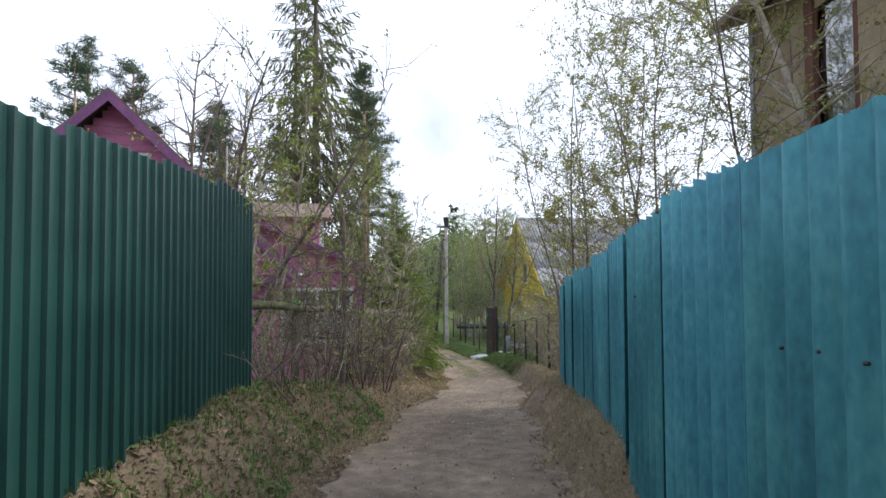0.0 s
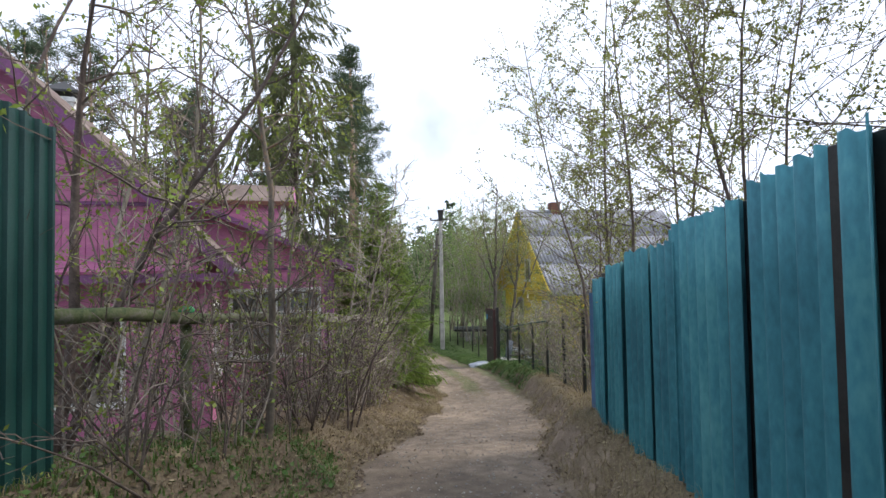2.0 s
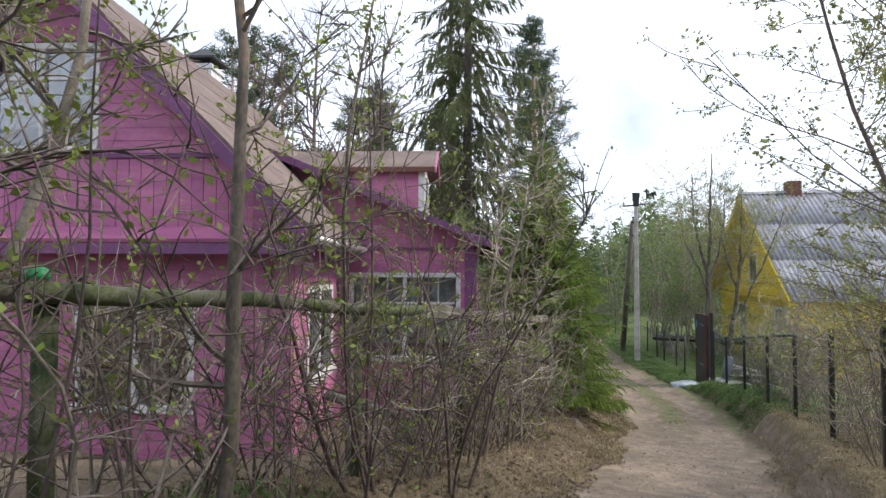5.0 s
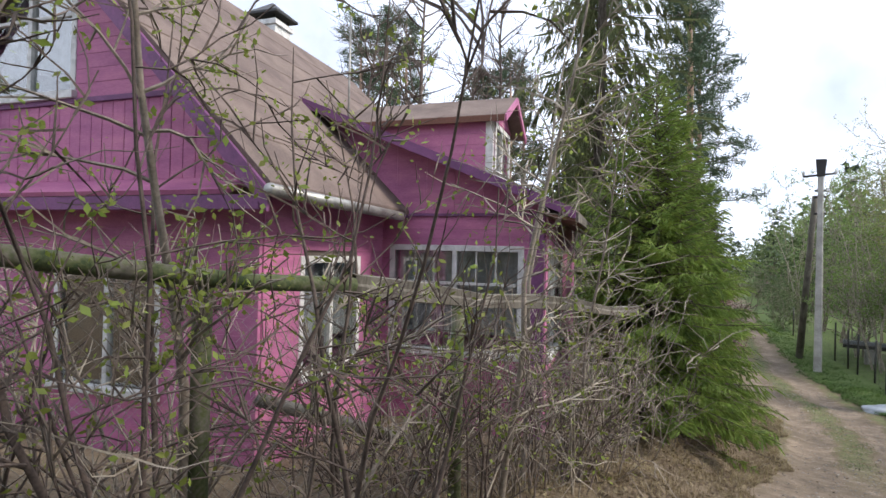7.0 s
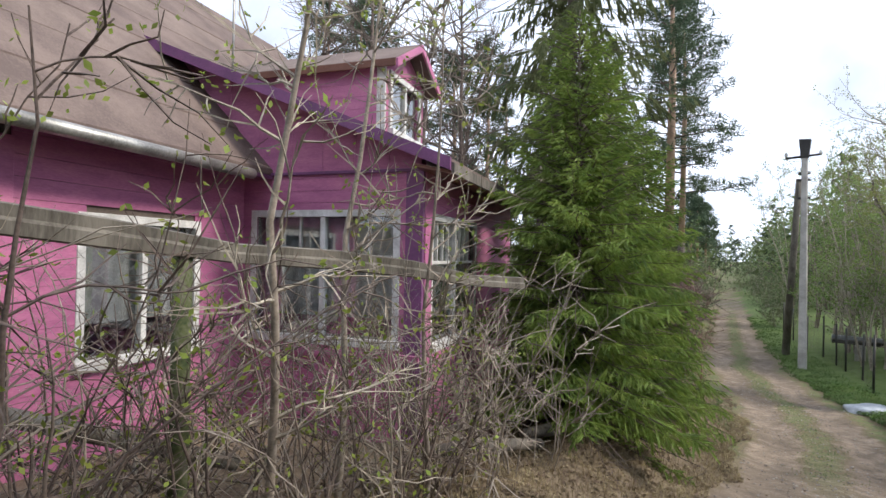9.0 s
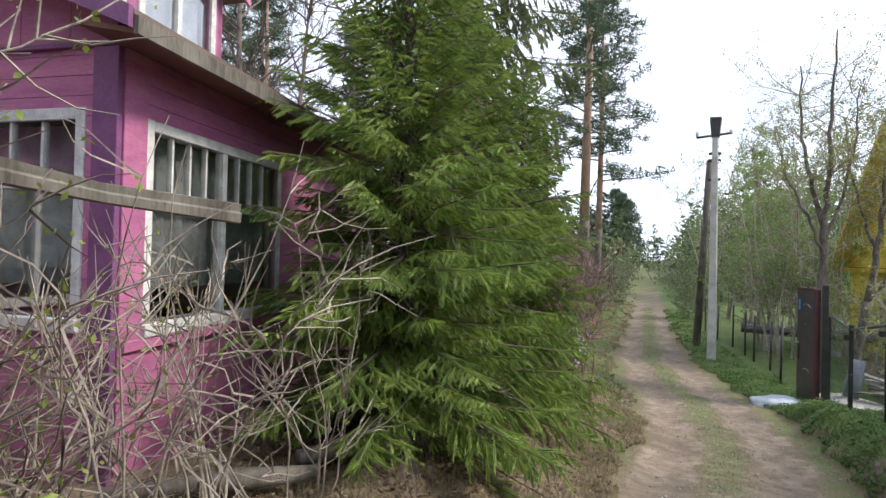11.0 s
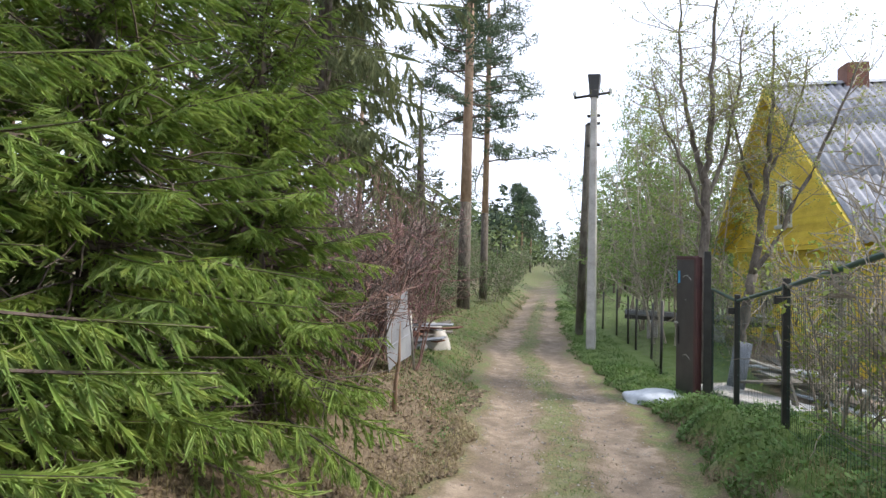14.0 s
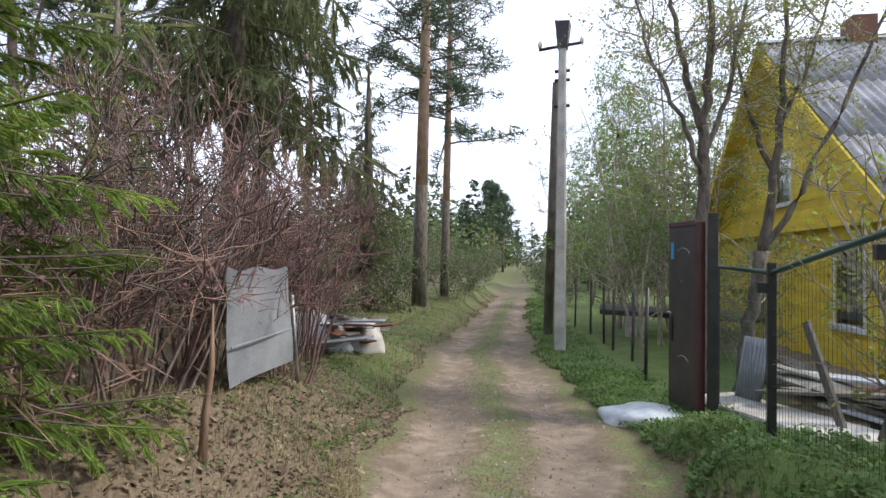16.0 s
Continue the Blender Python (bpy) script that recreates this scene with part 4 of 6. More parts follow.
def utility_pole():
    x, y = -0.19, 29.76
    z = gz(x, y)
    p = holder("utility_pole", pose(x, y, z), "pale concrete utility pole with a dark wooden strut", "utility pole")
    top = 4.17 - z
    s = Soup()
    v = []
    for q in np.linspace(-0.3, top - 0.25, 9):
        w = 0.115 - 0.04 * q / top
        c = 0.025
        v += [(-w + c, -w, q), (w - c, -w, q), (w, -w + c, q), (w, w - c, q), (w - c, w, q), (-w + c, w, q), (-w, w - c, q), (-w, -w + c, q)]
    i = (np.arange(8)[:, None] * 8 + np.arange(8)[None, :])
    jn = (np.arange(8)[:, None] * 8 + (np.arange(8)[None, :] + 1) % 8)
    s.add(v, np.stack([i, jn, jn + 8, i + 8], -1).reshape(-1, 4))
    s.f.append(np.array([[64 + k for k in range(8)]]))
    s.thing("shaft", M_CONC, p)
    # strut, leaning away along the track
    tube("strut", [(-0.75, 3.2, -0.5), (-0.16, 0.3, top - 1.15)], [0.13, 0.09], M_DARKW, p, 10, "dark tarred wooden strut")
    for q in (1.0, 1.2, 1.75):
        tube("clamp", [(-0.17, 0.05, top - q), (0.15, 0.05, top - q)], 0.04, M_BLACK, p, 8)
    tube("crossarm", [(-0.5, -0.02, top - 0.52), (0.42, -0.02, top - 0.46)], 0.035, M_BLACK, p, 8)
    for ux in (-0.48, 0.4):
        tube("insulator", [(ux, -0.02, top - 0.5), (ux, -0.02, top - 0.4), (ux, -0.02, top - 0.33)], [0.03, 0.05, 0.02], M_WHITE, p, 8)
    s = Soup()
    s.add([(-0.1, -0.1, top - 0.55), (0.1, -0.1, top - 0.55), (0.1, 0.1, top - 0.55), (-0.1, 0.1, top - 0.55), (-0.15, -0.15, top + 0.02), (0.16, -0.15, top + 0.0), (0.16, 0.15, top), (-0.15, 0.15, top + 0.02)], BOXF)
    s.thing("cap", M_BLACK, p, "dark boxed pole cap")


utility_pole()

# ---------------------------------------------------------------- the yellow house and its yard


def corrugated(name, parent, p00, pu, pv, wave, pitch, material, label="", nu=None, thick=0.008):
    """A wavy sheet from corner p00 along pu (across the waves) and pv (along them)."""
    p00, pu, pv = (np.array(q, float) for q in (p00, pu, pv))
    L = np.linalg.norm(pu)
    n = nu or max(8, int(L / pitch * 6))
    nrm = unit(np.cross(pu, pv))
    t = np.linspace(0, 1, n)
    off = wave * np.cos(t * L / pitch * 2 * np.pi)
    v = []
    for d in (0, -thick):
        for q in (0, 1):
            v += list(p00 + pu * t[:, None] + pv * q + nrm * (off + d)[:, None])
    i = np.arange(n - 1)
    s = Soup().add(v, np.stack([i, i + 1, i + n + 1, i + n], -1))
    o = 2 * n
    s.f.append(np.stack([i + o, i + o + n, i + o + n + 1, i + o + 1], -1))
    s.f.append(np.stack([i, i + o, i + o + 1, i + 1], -1))
    s.f.append(np.stack([i + n, i + n + 1, i + n + o + 1, i + n + o], -1))
    return s.thing(name, material, parent, label, True)


def yellow_house():
    H = holder("yellow_house", pose(4.56, 32.8, 0.185, 0, 0, -80) @ Matrix.Diagonal((1.2, 1.2, 1.2, 1)), "yellow-painted wooden house with grey corrugated roof", "house")
    A, EZ, HW, D = 3.45, -0.2, 3.7, 6.0
    sl = (A - EZ) / (HW + 0.45)
    zr = lambda u: A - sl * abs(u)
    holes = [(-1.5, -0.75, -1.9, -0.65), (1.9, 2.66, -1.83, -0.6)]
    wall_blocks(H, -HW, HW, -3.1, -0.2, 0.0, "front", holes, 0.15)
    siding(H, -HW, HW, -2.75, -0.28, 0.0, "front", holes, 0.14, M_YELLOW)
    up = [(-0.33, 0.33, 0.3, 1.2)]
    s = Soup()
    for a, b in ((-HW, -0.33), (0.33, HW)):
        us = np.linspace(a, b, 7)
        for p, q in zip(us[:-1], us[1:]):
            h = min(zr(p), zr(q)) - 0.1
            if h > -0.15:
                s.add(box_v(p, q, 0.0, 0.12, -0.2, h), BOXF)
    s.add(box_v(-0.33, 0.33, 0, 0.12, -0.2, 0.3), BOXF)
    s.add(box_v(-0.33, 0.33, 0, 0.12, 1.2, zr(0.33) - 0.1), BOXF)
    welded(s, "gable_wall", M_INSIDE, H)
    siding(H, 0, 0, -0.18, A - 0.2, 0.0, "front", up, 0.14, M_YELLOW, top=lambda z, zt: (-(A - 0.12 - zt) / sl, (A - 0.12 - zt) / sl))
    box("belt_board", -HW - 0.1, HW + 0.1, -0.16, 0.0, -0.3, -0.2, M_YELLOW, H)
    for a, b, c, d in holes + up:
        pane_window("window", H, a, b, c, d, "front", 0.0, 1 if b - a < 0.7 else 1, "white plastic window in yellow boarding")
    wall_blocks(H, 0.0, D, -3.1, -0.2, HW, "side", [], 0.15, M_YELLOW)
    siding(H, 0.0, D, -2.75, -0.25, HW, "side", [], 0.14, M_YELLOW)
    box("back_wall", -HW, HW, D - 0.15, D, -3.1, 0.0, M_YELLOW, H)
    box("side_wall", -HW, -HW + 0.15, 0.15, D - 0.15, -3.1, -0.2, M_YELLOW, H)
    prism("roof_slope", [(0, A), (-HW - 0.45, EZ), (-HW - 0.45, EZ - 0.05), (0, A - 0.06)], "y", -0.45, D + 0.3, M_SLATE, H)
    for r in range(3):
        for c in range(6):
            u0, u1 = (HW + 0.45) * r / 3, (HW + 0.45) * (r + 1) / 3 + 0.08
            y0 = -0.45 + c * 1.22
            lift = 0.02 * (2 - r) * 0.5
            corrugated("slate_sheet", H, (u0, y0, zr(u0) + 0.03 + lift), (0, 1.21, 0), (u1 - u0, 0, zr(u1) - zr(u0)), 0.025, 0.15, M_SLATE)
    prism("verge_board", [(0, A - 0.02), (-HW - 0.45, EZ - 0.02), (-HW - 0.45, EZ - 0.2), (0, A - 0.22)], "y", -0.5, -0.455, M_YELLOW, H)
    prism("verge_board", [(0, A - 0.02), (HW + 0.45, EZ - 0.02), (HW + 0.45, EZ - 0.2), (0, A - 0.22)], "y", -0.5, -0.455, M_YELLOW, H)
    prism("soffit", [(0, A - 0.14), (-HW - 0.45, EZ - 0.12), (-HW - 0.45, EZ - 0.15), (0, A - 0.17)], "y", -0.45, -0.005, M_YELLOW, H)
    prism("soffit", [(0, A - 0.14), (HW + 0.45, EZ - 0.12), (HW + 0.45, EZ - 0.15), (0, A - 0.17)], "y", -0.45, -0.005, M_YELLOW, H)
    prism("ridge_cap", [(-0.16, A - 0.08), (0, A + 0.09), (0.16, A - 0.02), (0, A + 0.05)], "y", -0.47, D + 0.3, M_ALU, H)
    box("chimney", -0.22, 0.22, 1.12, 1.55, A - 0.4, A + 0.42, M_RUST, H)
    box("foundation", -HW + 0.02, HW - 0.02, -0.01, 0.1, -3.3, -2.76, M_CONC, H)


yellow_house()


def gate_and_yard():
    ang = math.degrees(math.atan2(24.75 - 25.42, 2.0 - 1.68))
    d = holder("gate_door", pose(1.71, 25.36, 0, 0, 0, ang), "dark brown old entrance door reused as a gate leaf", "door")
    w = 0.64
    b = box("leaf", 0.0, w - 0.07, -0.03, 0.03, -2.74, -0.48, M_DOOR, d, "dark brown padded door leaf", 0.006)
    box("stile", w - 0.07, w + 0.0, -0.045, 0.05, -2.74, -0.44, M_MAROON, d, "maroon steel door frame")
    box("top_rail", 0.0, w - 0.071, -0.04, 0.04, -0.479, -0.42, M_MAROON, d)
    for c, r in ((-0.86, 0.16), (-2.1, 0.14)):
        a = np.linspace(0.5, 2.3, 10)
        tube("trim_arc", [(w * 0.5 + r * math.cos(q), -0.034, c + r * 0.8 * math.sin(q)) for q in a], 0.006, M_TIN, d, 6)
    tube("peephole", [(w * 0.48, -0.042, -1.12), (w * 0.48, -0.028, -1.12)], 0.014, M_TIN, d, 8)
    box("lock_plate", 0.05, 0.1, -0.045, -0.03, -1.85, -1.55, M_BLACK, d)
    tube("door_handle", [(0.075, -0.045, -1.5), (0.075, -0.09, -1.5), (0.17, -0.09, -1.5)], 0.012, M_TIN, d, 8)
    box("sticker", 0.06, 0.12, -0.036, -0.0305, -0.86, -0.66, mat("blue_sticker", [(0.02, 0.22, 0.45), (0.05, 0.35, 0.6)], 8, 0.5, 0, 50), d, bevel=0)
    p = holder("gate_post", pose(2.1, 24.78, 0), "dark steel gate post", "post")
    box("post", -0.05, 0.05, -0.05, 0.05, gz(2.1, 24.8) - 0.3, -0.35, M_BLACK, p)
    # mesh fence on the bank
    f = holder("mesh_fence", pose(0, 0, 0), "green wire mesh fence on black steel posts", "fence")
    run = [(2.2, 25.25, -0.96), (2.31, 23.05, -1.0), (2.52, 21.4, -0.75), (2.66, 19.3, -0.45), (2.72, 17.2, -0.2), (2.7, 15.0, 0.15), (2.6, 12.8, 0.45), (2.45, 10.9, 0.6)]
    for k, (x, y, zt) in enumerate(run):
        g = gz(x, y)
        q = box("post", x - 0.03, x + 0.03, y - 0.03, y + 0.03, g - 0.2, zt + (0.1 if k in (1, 2) else 0.02), M_BLACK, f)
        if k in (1, 2):
            box("bracket", x - 0.1, x - 0.032, y - 0.03, y + 0.03, zt - 0.14, zt - 0.06, M_BLACK, q)
    for k in range(len(run) - 1):
        a, b = run[k], run[k + 1]
        netting("wire_mesh", f, a[:2], b[:2], gz(a[0], a[1]), gz(b[0], b[1]), a[2] - 0.02, b[2] - 0.02, 0.055, 0.0014, M_GREENST, True)
    tube("top_rail", [(x, y, z + 0.02) for x, y, z in run[:5]], 0.022, M_GREENST, f, 8, "dark green tube along the mesh top")
    # thin posts beyond the gate
    f2 = holder("post_fence", pose(0, 0, 0), "line of thin dark posts with sagging wire", "fence")
    pts = [(1.45, 27.2), (1.25, 28.9), (0.85, 30.4), (0.6, 31.6), (0.2, 32.8), (-0.4, 34.8), (-1.0, 37.0), (-1.6, 39.5)]
    for x, y in pts:
        g = gz(x, y)
        tube("post", [(x, y, g - 0.2), (x + rng.uniform(-0.03, 0.03), y, g + 1.35 + rng.uniform(-0.1, 0.15))], 0.028, M_BLACK, f2, 7)
    for (x, y), (x2, y2) in zip(pts[:-1], pts[1:]):
        netting("wire_mesh", f2, (x, y), (x2, y2), gz(x, y), gz(x2, y2), gz(x, y) + 1.15, gz(x2, y2) + 1.15, 0.08, 0.0012, M_DARKW, False)
    # pale film-wrapped stone beside the gate
    def lump(name, x, y, sx, sy, sz, material, label, cat, seed, turn=0):
        o = holder(name, pose(x, y, gz(x, y) - 0.02, 0, 0, turn), label, cat)
        bm = bmesh.new()
        bmesh.ops.create_icosphere(bm, subdivisions=3, radius=1.0)
        for v in bm.verts:
            nz = noise.noise(v.co * 1.7 + Vector((seed, 0, 0))) * 0.22 + noise.noise(v.co * 4.5 + Vector((0, seed, 0))) * 0.08
            c = v.co * (1 + nz)
            v.co = Vector((c.x * sx, c.y * sy, max(c.z, -0.1) * sz))
        part("body", bm, material, o)
        for q in o.children[-1].data.polygons:
            q.use_smooth = True
        return o
    lump("covered_stone", 1.38, 24.6, 0.5, 0.4, 0.17, M_PLASTIC, "pale blue-grey film-wrapped flat stone on the verge", "stone", 3.1, 20)
    c = holder("concrete_slab", pose(2.95, 24.6, gz(2.95, 24.6), 2, -3, -60), "pale concrete slab lying behind the mesh fence", "slab")
    box("slab", -1.5, 1.5, -0.35, 0.35, -0.05, 0.11, M_CONC, c, "", 0.02)
    z = holder("zinc_sheet", pose(2.55, 25.6, gz(2.5, 25.6), -8, 0, -60), "short corrugated zinc sheet leaning by the gate", "metal sheet")
    corrugated("sheet", z, (-0.2, 0, 0.02), (0.42, 0, 0), (0, 0.05, 0.92), 0.012, 0.06, M_ALU)
    # heap of boards and scrap by the yellow wall
    for k in range(16):
        x, y = 3.55 + rng.uniform(-0.25, 0.5), 25.6 + rng.uniform(-1.2, 2.2)
        L = rng.uniform(0.9, 2.2)
        m_ = [M_DARKW, M_PLASTIC, M_TIN, M_DARKW, M_RUST][k % 5]
        nm = ["plank", "plastic_scrap", "tin_strip", "plank", "board_offcut"][k % 5]
        o = holder(nm, pose(x, y, gz(x, y) + 0.08 + 0.05 * (k % 7), rng.uniform(-6, 6), rng.uniform(-9, 9), -60 + rng.uniform(-35, 35)), ["grey weathered plank in a scrap heap", "pale plastic panel in a scrap heap", "dull tin strip in a scrap heap", "grey weathered plank in a scrap heap", "brown board offcut in a scrap heap"][k % 5], "scrap", "scrap heap by the yellow house")
        w_ = rng.uniform(0.07, 0.2)
        box("board", -L / 2, L / 2, -w_, w_, -0.018, 0.018, m_, o)
    for k, (x, y, lean) in enumerate(((3.3, 23.8, 22), (3.2, 24.4, -28), (3.6, 24.9, 35))):
        o = holder("leaning_plank", pose(x, y, gz(x, y), 0, lean, -70), "dark plank propped against scrap", "plank", "propped planks")
        box("board", -0.05, 0.05, -0.02, 0.02, 0, 1.15, M_DARKW, o)
    # stacked beams deeper in the yard
    for k in range(5):
        o = holder("beam", pose(3.0, 33.2 + 0.12 * k, -2.35 + 0.13 * (k % 2) + 0.1, 0, 1.5, 8), "long dark beam stacked on blocks", "beam", "beam stack")
        box("beam_body", -2.6, 2.9, -0.06, 0.06, -0.06, 0.06, [M_BLACK, M_ALU, M_DARKW][k % 3], o)
    for x in (1.2, 3.0, 4.8):
        o = holder("support_block", pose(x, 33.4, -2.9), "low block carrying the beam stack", "block", "support blocks")
        box("block", -0.15, 0.15, -0.35, 0.35, 0, 0.55, M_CONC, o, "", 0.015)
    # zinc sheet standing in the left thicket
    a = holder("zinc_plate", pose(-1.6, 21.5, -1.9, -4, 0, math.degrees(math.atan2(1.22, -0.3))), "grey zinc panel propped upright in the bushes", "metal sheet")
    s = Soup()
    gu, gv = np.meshgrid(np.linspace(0, 1.22, 14), np.linspace(0, 0.93, 10))
    bend = 0.02 * np.sin(gu * 4) + 0.012 * np.sin(gv * 6 + gu * 3)
    top_cut = np.where(gv > 0.9, -0.035 * np.sin(gu * 5) ** 2, 0)
    v = np.stack([gu, bend, gv + top_cut - 0.02], -1).reshape(-1, 3)
    i = (np.arange(9)[:, None] * 14 + np.arange(13)[None, :]).ravel()
    s.add(v, np.stack([i, i + 1, i + 15, i + 14], -1))
    s.add(v + np.array([0, 0.003, 0]), np.stack([i, i + 14, i + 15, i + 1], -1))
    s.thing("panel", M_ALU, a, "", True)
    box("seam", 0.0, 1.22, -0.012, 0.0, 0.28, 0.3, M_ALU, a).matrix_basis = pose(0, -0.02, 0)
    tube("stake", [(1.28, -0.04, -0.25), (1.26, -0.03, 0.62)], 0.018, M_TIN, a, 7)
    # collapsed pile of boards and film
    for k in range(22):
        x, y = -3.9 + rng.uniform(-0.6, 0.6), 26.4 + rng.uniform(-0.7, 0.7)
        o = holder("rubble_board", pose(x, y, gz(x, y) + 0.06 + 0.075 * (k % 8), rng.uniform(-12, 12), rng.uniform(-14, 14), rng.uniform(-40, 40)), "splintered board in a collapsed pile", "board", "rubble pile")
        box("board", -rng.uniform(0.6, 1.1), 0.8, -0.11, 0.11, -0.015, 0.015, [M_DARKW, M_RUST, M_ALU, M_DARKW][k % 4], o)
    lump("film_bundle", -3.35, 27.0, 0.42, 0.4, 0.55, M_CONC, "crumpled pale film on the rubble pile", "film", 8.2)
    lump("film_bundle", -4.0, 26.2, 0.75, 0.5, 0.62, M_ALU, "crumpled grey sheeting on the rubble pile", "film", 5.2)
    # torn stump
    st = holder("broken_stem", pose(-1.15, 20.75, gz(-1.15, 20.75)), "snapped reddish stem standing in leaf litter", "stump")
    tube("stem", [(0, 0, -0.1), (0.02, 0, 0.3), (0.05, 0.01, 0.55), (0.06, 0.0, 0.95)], [0.03, 0.022, 0.018, 0.005], M_RAWWOOD, st, 8)
    tube("splinter", [(0.03, 0, 0.5), (-0.06, -0.03, 0.58)], [0.012, 0.004], M_RAWWOOD, st, 5)
    # rotten board edging by the pink house
    for k, (x, y, L, t) in enumerate(((-1.75, 14.6, 1.3, 62), (-1.5, 15.6, 0.9, 70))):
        o = holder("rotten_plank", pose(x, y, gz(x, y) + 0.1, 0, 4, t), "rotten mossy plank edging the garden", "plank", "edging planks")
        tube("plank_body", [(-L / 2, 0, 0), (0, 0.02, 0.02), (L / 2, 0, 0.01)], [0.06, 0.075, 0.05], M_DARKW, o, 7)
    # leaning dark board against the pink side wall
    o = holder("leaning_beam", pose(-2.75, 11.0, gz(-2.75, 11.0), 0, 0, 18), "dark beam fallen against the pink wall", "beam")
    tube("beam_body", [(-0.1, -0.5, 0.75), (0.9, 0.9, 0.05)], 0.055, M_DARKW, o, 6)


gate_and_yard()


def tan_house():
    H = holder("tan_house", pose(4.5, 7.95, 0, 0, 0, -90), "tan board-sided house behind the slate fence", "house")
    holes = [(1.4, 2.0, 1.9, 4.6)]
    wall_blocks(H, 0, 6.0, -1.2, 5.2, 0.0, "front", holes, 0.15)
    siding(H, 0.06, 6.0, 0.6, 5.1, 0.0, "front", holes + [(1.22, 1.38, 0, 5.2)], 0.21, M_TAN, t=0.03)
    box("corner_board", -0.04, 0.06, -0.05, 0.0, -1.2, 5.1, M_ALU, H)
    box("trim_board", 1.22, 1.38, -0.06, 0.0, 0.6, 5.1, M_RUST, H, "rust-brown upright board")
    pane_window("window", H, 1.4, 2.0, 1.9, 4.6, "front", 0.0, 1, "tall dark window", mat_frame=M_RUST)
    box("side_wall", 0.0, 0.15, 0.15, 4.0, -1.2, 5.2, M_TAN, H)
    box("back_wall", 0.15, 6.0, 3.85, 4.0, -1.2, 5.2, M_TAN, H)
    box("end_wall", 5.85, 6.0, 0.15, 3.85, -1.2, 5.2, M_TAN, H)
    prism("roof", [(-0.5, 4.98), (4.4, 6.6), (4.4, 6.72), (-0.5, 5.1)], "x", -0.3, 6.4, M_ROOF, H)


tan_house()

# ---------------------------------------------------------------- trees and shrubs


def plant(name, x, y, label, category, group="", dz=0.0):
    return holder(name, pose(x, y, gz(x, y) + dz), label, category, group)


def spray(length, step=0.055, needle=0.023, wide=0.0058, droop=0.14, per=15, sub=0.16, core=0.009, hang=0.8):
    """A needled conifer branch along +x: an axis with drooping side shoots, each a brush of short needles round a thin core."""
    shoots = []
    n = int(length / step)
    axis = lambda t: np.array([t * length, 0, length * (0.25 * droop * t - droop * t * t * (1.6 - 1.0 * t))])
    for a0, a1 in ((0.2, 0.6), (0.6, 1.0)):
        shoots.append((axis(a0), axis(a1)))
    for k in range(n):
        for sg in (-1, 1):
            t = 0.1 + 0.9 * np.clip((k + rng.uniform(-0.5, 0.5)) / n, 0, 1)
            L = min(length * (0.40 * (1 - t) + 0.09), 0.07 + 0.2 * length) * rng.uniform(0.55, 1.2)
            p = axis(t)
            d = unit(np.array([0.75 + rng.normal(0, 0.15), sg * 0.7 + rng.normal(0, 0.3), -hang * rng.uniform(0.3, 1.4)]))
            e = p + d * L
            shoots.append((p, e))
            if L > sub:
                for q in (0.35, 0.65):
                    for s2 in (-1, 1):
                        d2 = unit(d + np.array([0.35 + rng.normal(0, 0.15), s2 * 0.75, -hang * rng.uniform(0.2, 1.2)]))
                        shoots.append((p + d * L * q, p + d * L * q + d2 * L * 0.42 * (1.2 - q)))
    V = []
    for p, e in shoots:
        L = np.linalg.norm(e - p)
        d = unit(e - p)
        s1 = unit(np.cross(d, rng.normal(0, 1, 3)))
        s2 = np.cross(d, s1)
        mid, tip = p + (e - p) * 0.55, e + d * needle * 0.6
        for sv in (s1, s2):
            w = sv * core
            V.append(np.array([[p, mid + w, mid - w], [mid - w, mid + w, tip]]))
        m = max(4, int(per * L / 0.12))
        t = rng.uniform(0, 1, m)
        b = p + (e - p) * t[:, None]
        side = rng.normal(0, 1, (m, 3)) * np.array([1, 1, 0.8])
        side -= (side @ d)[:, None] * d
        side /= np.linalg.norm(side, axis=1, keepdims=True) + 1e-9
        nt = b + (side * 0.75 + d * 0.75) * needle * rng.uniform(0.7, 1.25, (m, 1)) * (1.15 - 0.45 * t[:, None])
        V.append(np.stack([b - d * wide * 0.7, b + d * wide * 0.7, nt], 1))
    V = np.concatenate(V)
    tw = [tube_arrays([axis(0), axis(0.35), axis(0.7), axis(1.0)], [0.008 + 0.005 * length, 0.007, 0.005, 0.002], 4)]
    return V, tw


def rot_axes(yaw, pitch):
    cy, sy, cp, sp = math.cos(yaw), math.sin(yaw), math.cos(pitch), math.sin(pitch)
    return np.array([[cy * cp, -sy, -cy * sp], [sy * cp, cy, -sy * sp], [sp, 0, cp]])


SPRAYS = {L: [spray(L) for _ in range(5)] for L in (0.4, 0.75, 1.15)}


